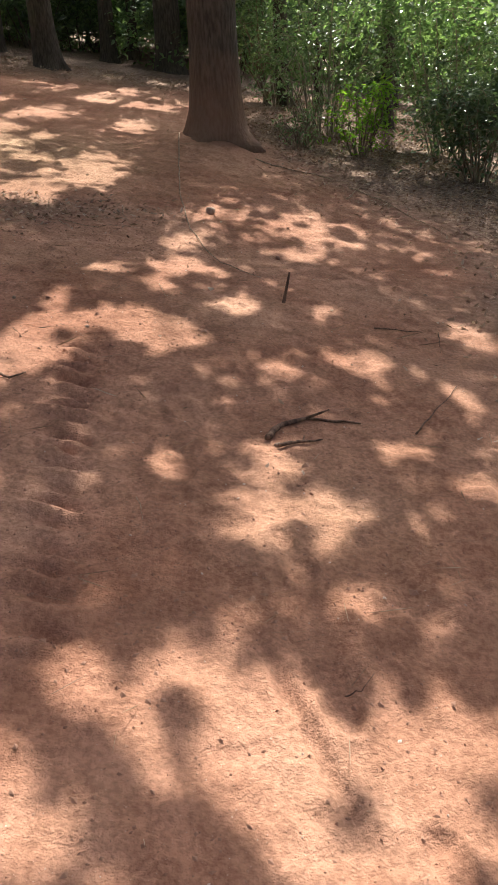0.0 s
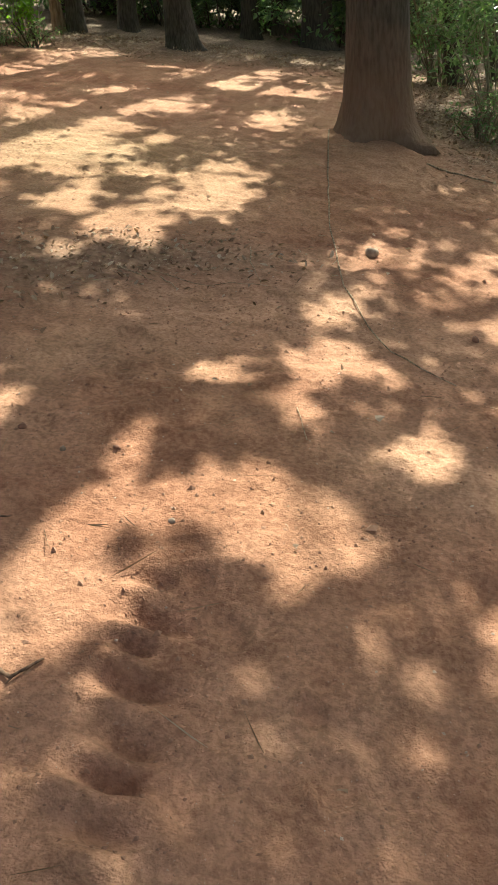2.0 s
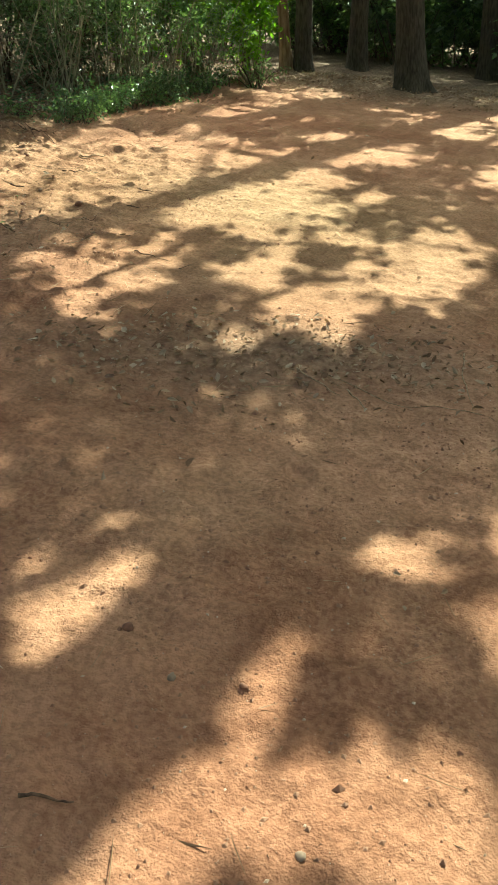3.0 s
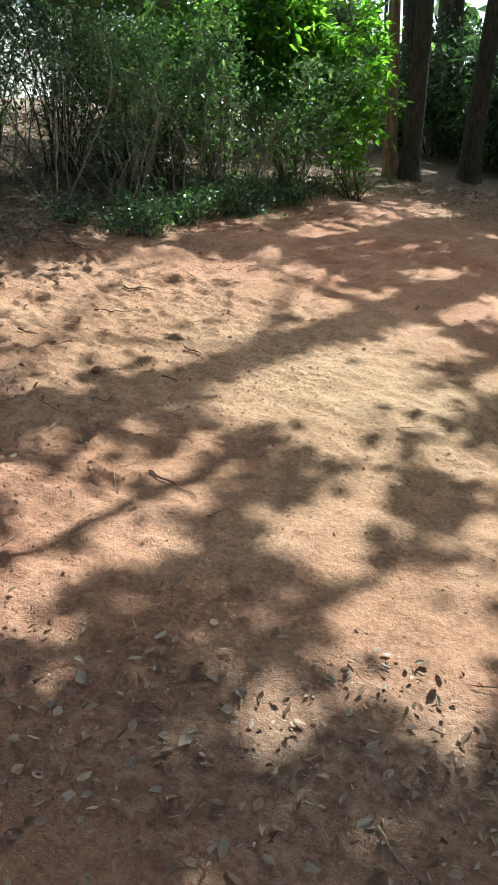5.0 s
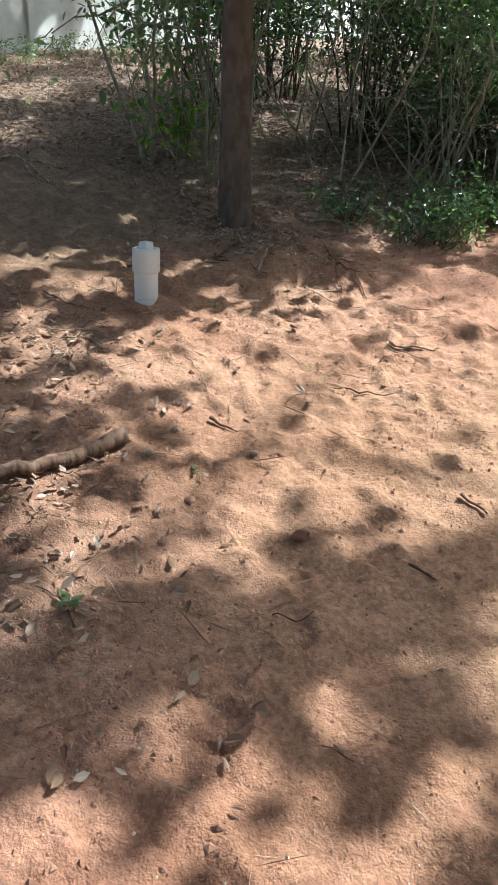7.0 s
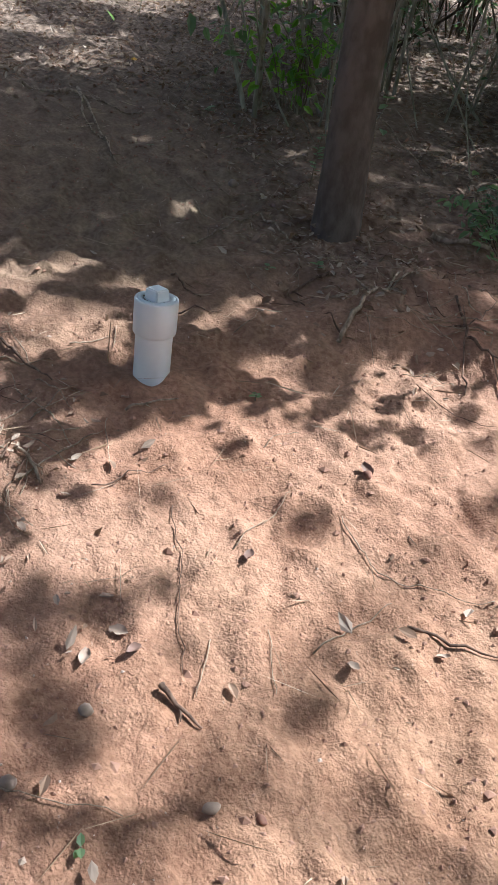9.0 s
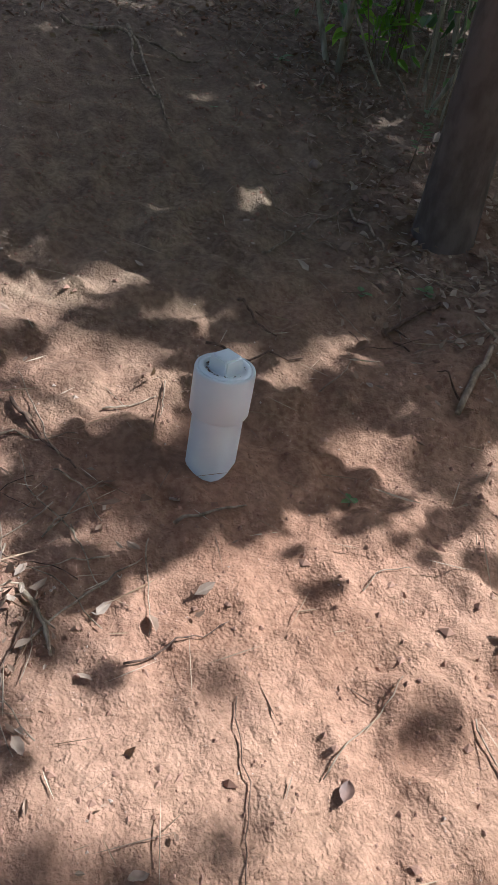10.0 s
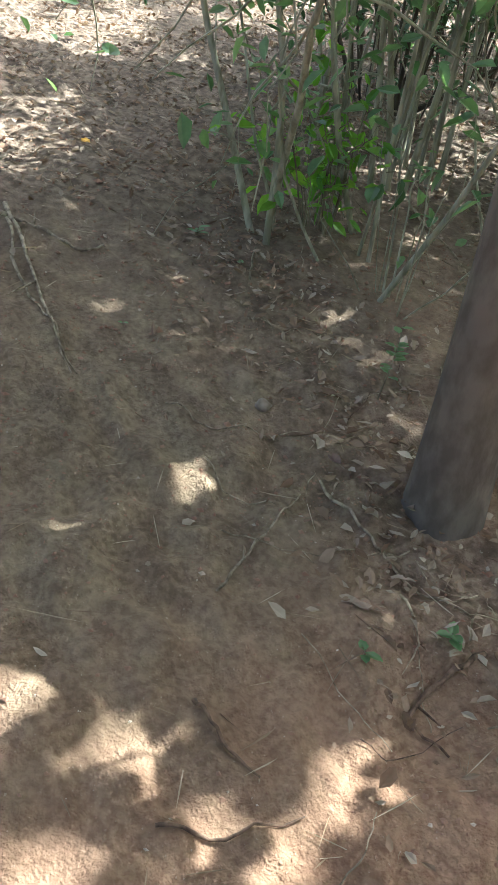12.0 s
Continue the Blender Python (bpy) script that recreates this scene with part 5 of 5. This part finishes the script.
def seedling(x, y, size, count, seed, label, tall=0.4):
    rr = np.random.RandomState(seed)
    root = new("seedling")
    root.location = (x, y, gz(x, y))
    tagged(root, label, "seedling", "green seedlings")
    h = size * tall
    v, f = tube(np.array([(0, 0, -0.01), (0.1 * h, 0, h * 0.5), (0.05 * h, 0.1 * h, h)]), [0.003, 0.002, 0.0015], 5)
    part("stem", raw_mesh("stem", v, f, STEM, True), parent=root)
    for k in range(count):
        a = 6.283 * k / count * 1.3 + rr.uniform(-0.3, 0.3)
        z = h * rr.uniform(0.3, 1.0)
        v, f = leaves([(0.05 * h, 0.05 * h, z)], [(math.cos(a), math.sin(a), 0.15)], [(0, 0, 1)], [size * rr.uniform(0.45, 0.8)], [size * 0.4])
        part("leaf", raw_mesh("leaf", v, f, LEAF), parent=root)


for k, (x, y, size, count, tall) in enumerate([(-4.05, 7.00, 0.07, 5, 0.3), (-5.52, 8.51, 0.045, 5, 0.6), (-7.01, 9.51, 0.07, 16, 3.5), (-8.21, 9.47, 0.08, 6, 0.4), (-6.24, 8.90, 0.06, 3, 0.3), (-6.19, 9.10, 0.07, 4, 0.3), (-6.05, 9.9, 0.07, 7, 1.2), (-4.42, 7.65, 0.04, 3, 0.3), (-7.6, 8.9, 0.04, 2, 0.2), (-7.9, 9.5, 0.05, 3, 0.3)]):
    seedling(x, y, size, count, k, "small bright green seedling sprouting from the soil", tall)


def debris(cx, cy, rx, ry, count, seed, label):
    """A loose heap of thin broken twigs."""
    rr = np.random.RandomState(seed)
    for k in range(count):
        x, y, a, ln = cx + rr.normal() * rx, cy + rr.normal() * ry, rr.uniform(0, 6.283), rr.uniform(0.08, 0.32)
        mid = (x + 0.5 * ln * math.cos(a) + rr.normal() * 0.02, y + 0.5 * ln * math.sin(a) + rr.normal() * 0.02)
        stick([(x, y), mid, (x + ln * math.cos(a), y + ln * math.sin(a))], rr.uniform(0.002, 0.0052), 0.002, DEADWOOD if rr.uniform() < 0.65 else DARKWOOD, label, rr.uniform(0.5, 4.0))


debris(-5.55, 7.78, 0.16, 0.12, 34, 1, "thin dry twig in a heap of debris")
debris(-5.95, 9.25, 0.3, 0.22, 34, 2, "thin broken twig among loose soil and leaves")
debris(-5.75, 9.75, 0.25, 0.3, 18, 3, "thin dry twig at the thicket's edge")
debris(-7.1, 9.55, 0.5, 0.2, 22, 4, "thin fallen twig among dead leaves")
debris(-4.45, 7.0, 0.4, 0.3, 14, 5, "thin dry twig among scattered leaves")
debris(1.3, 8.6, 0.6, 0.6, 22, 6, "thin fallen twig among leaf litter")
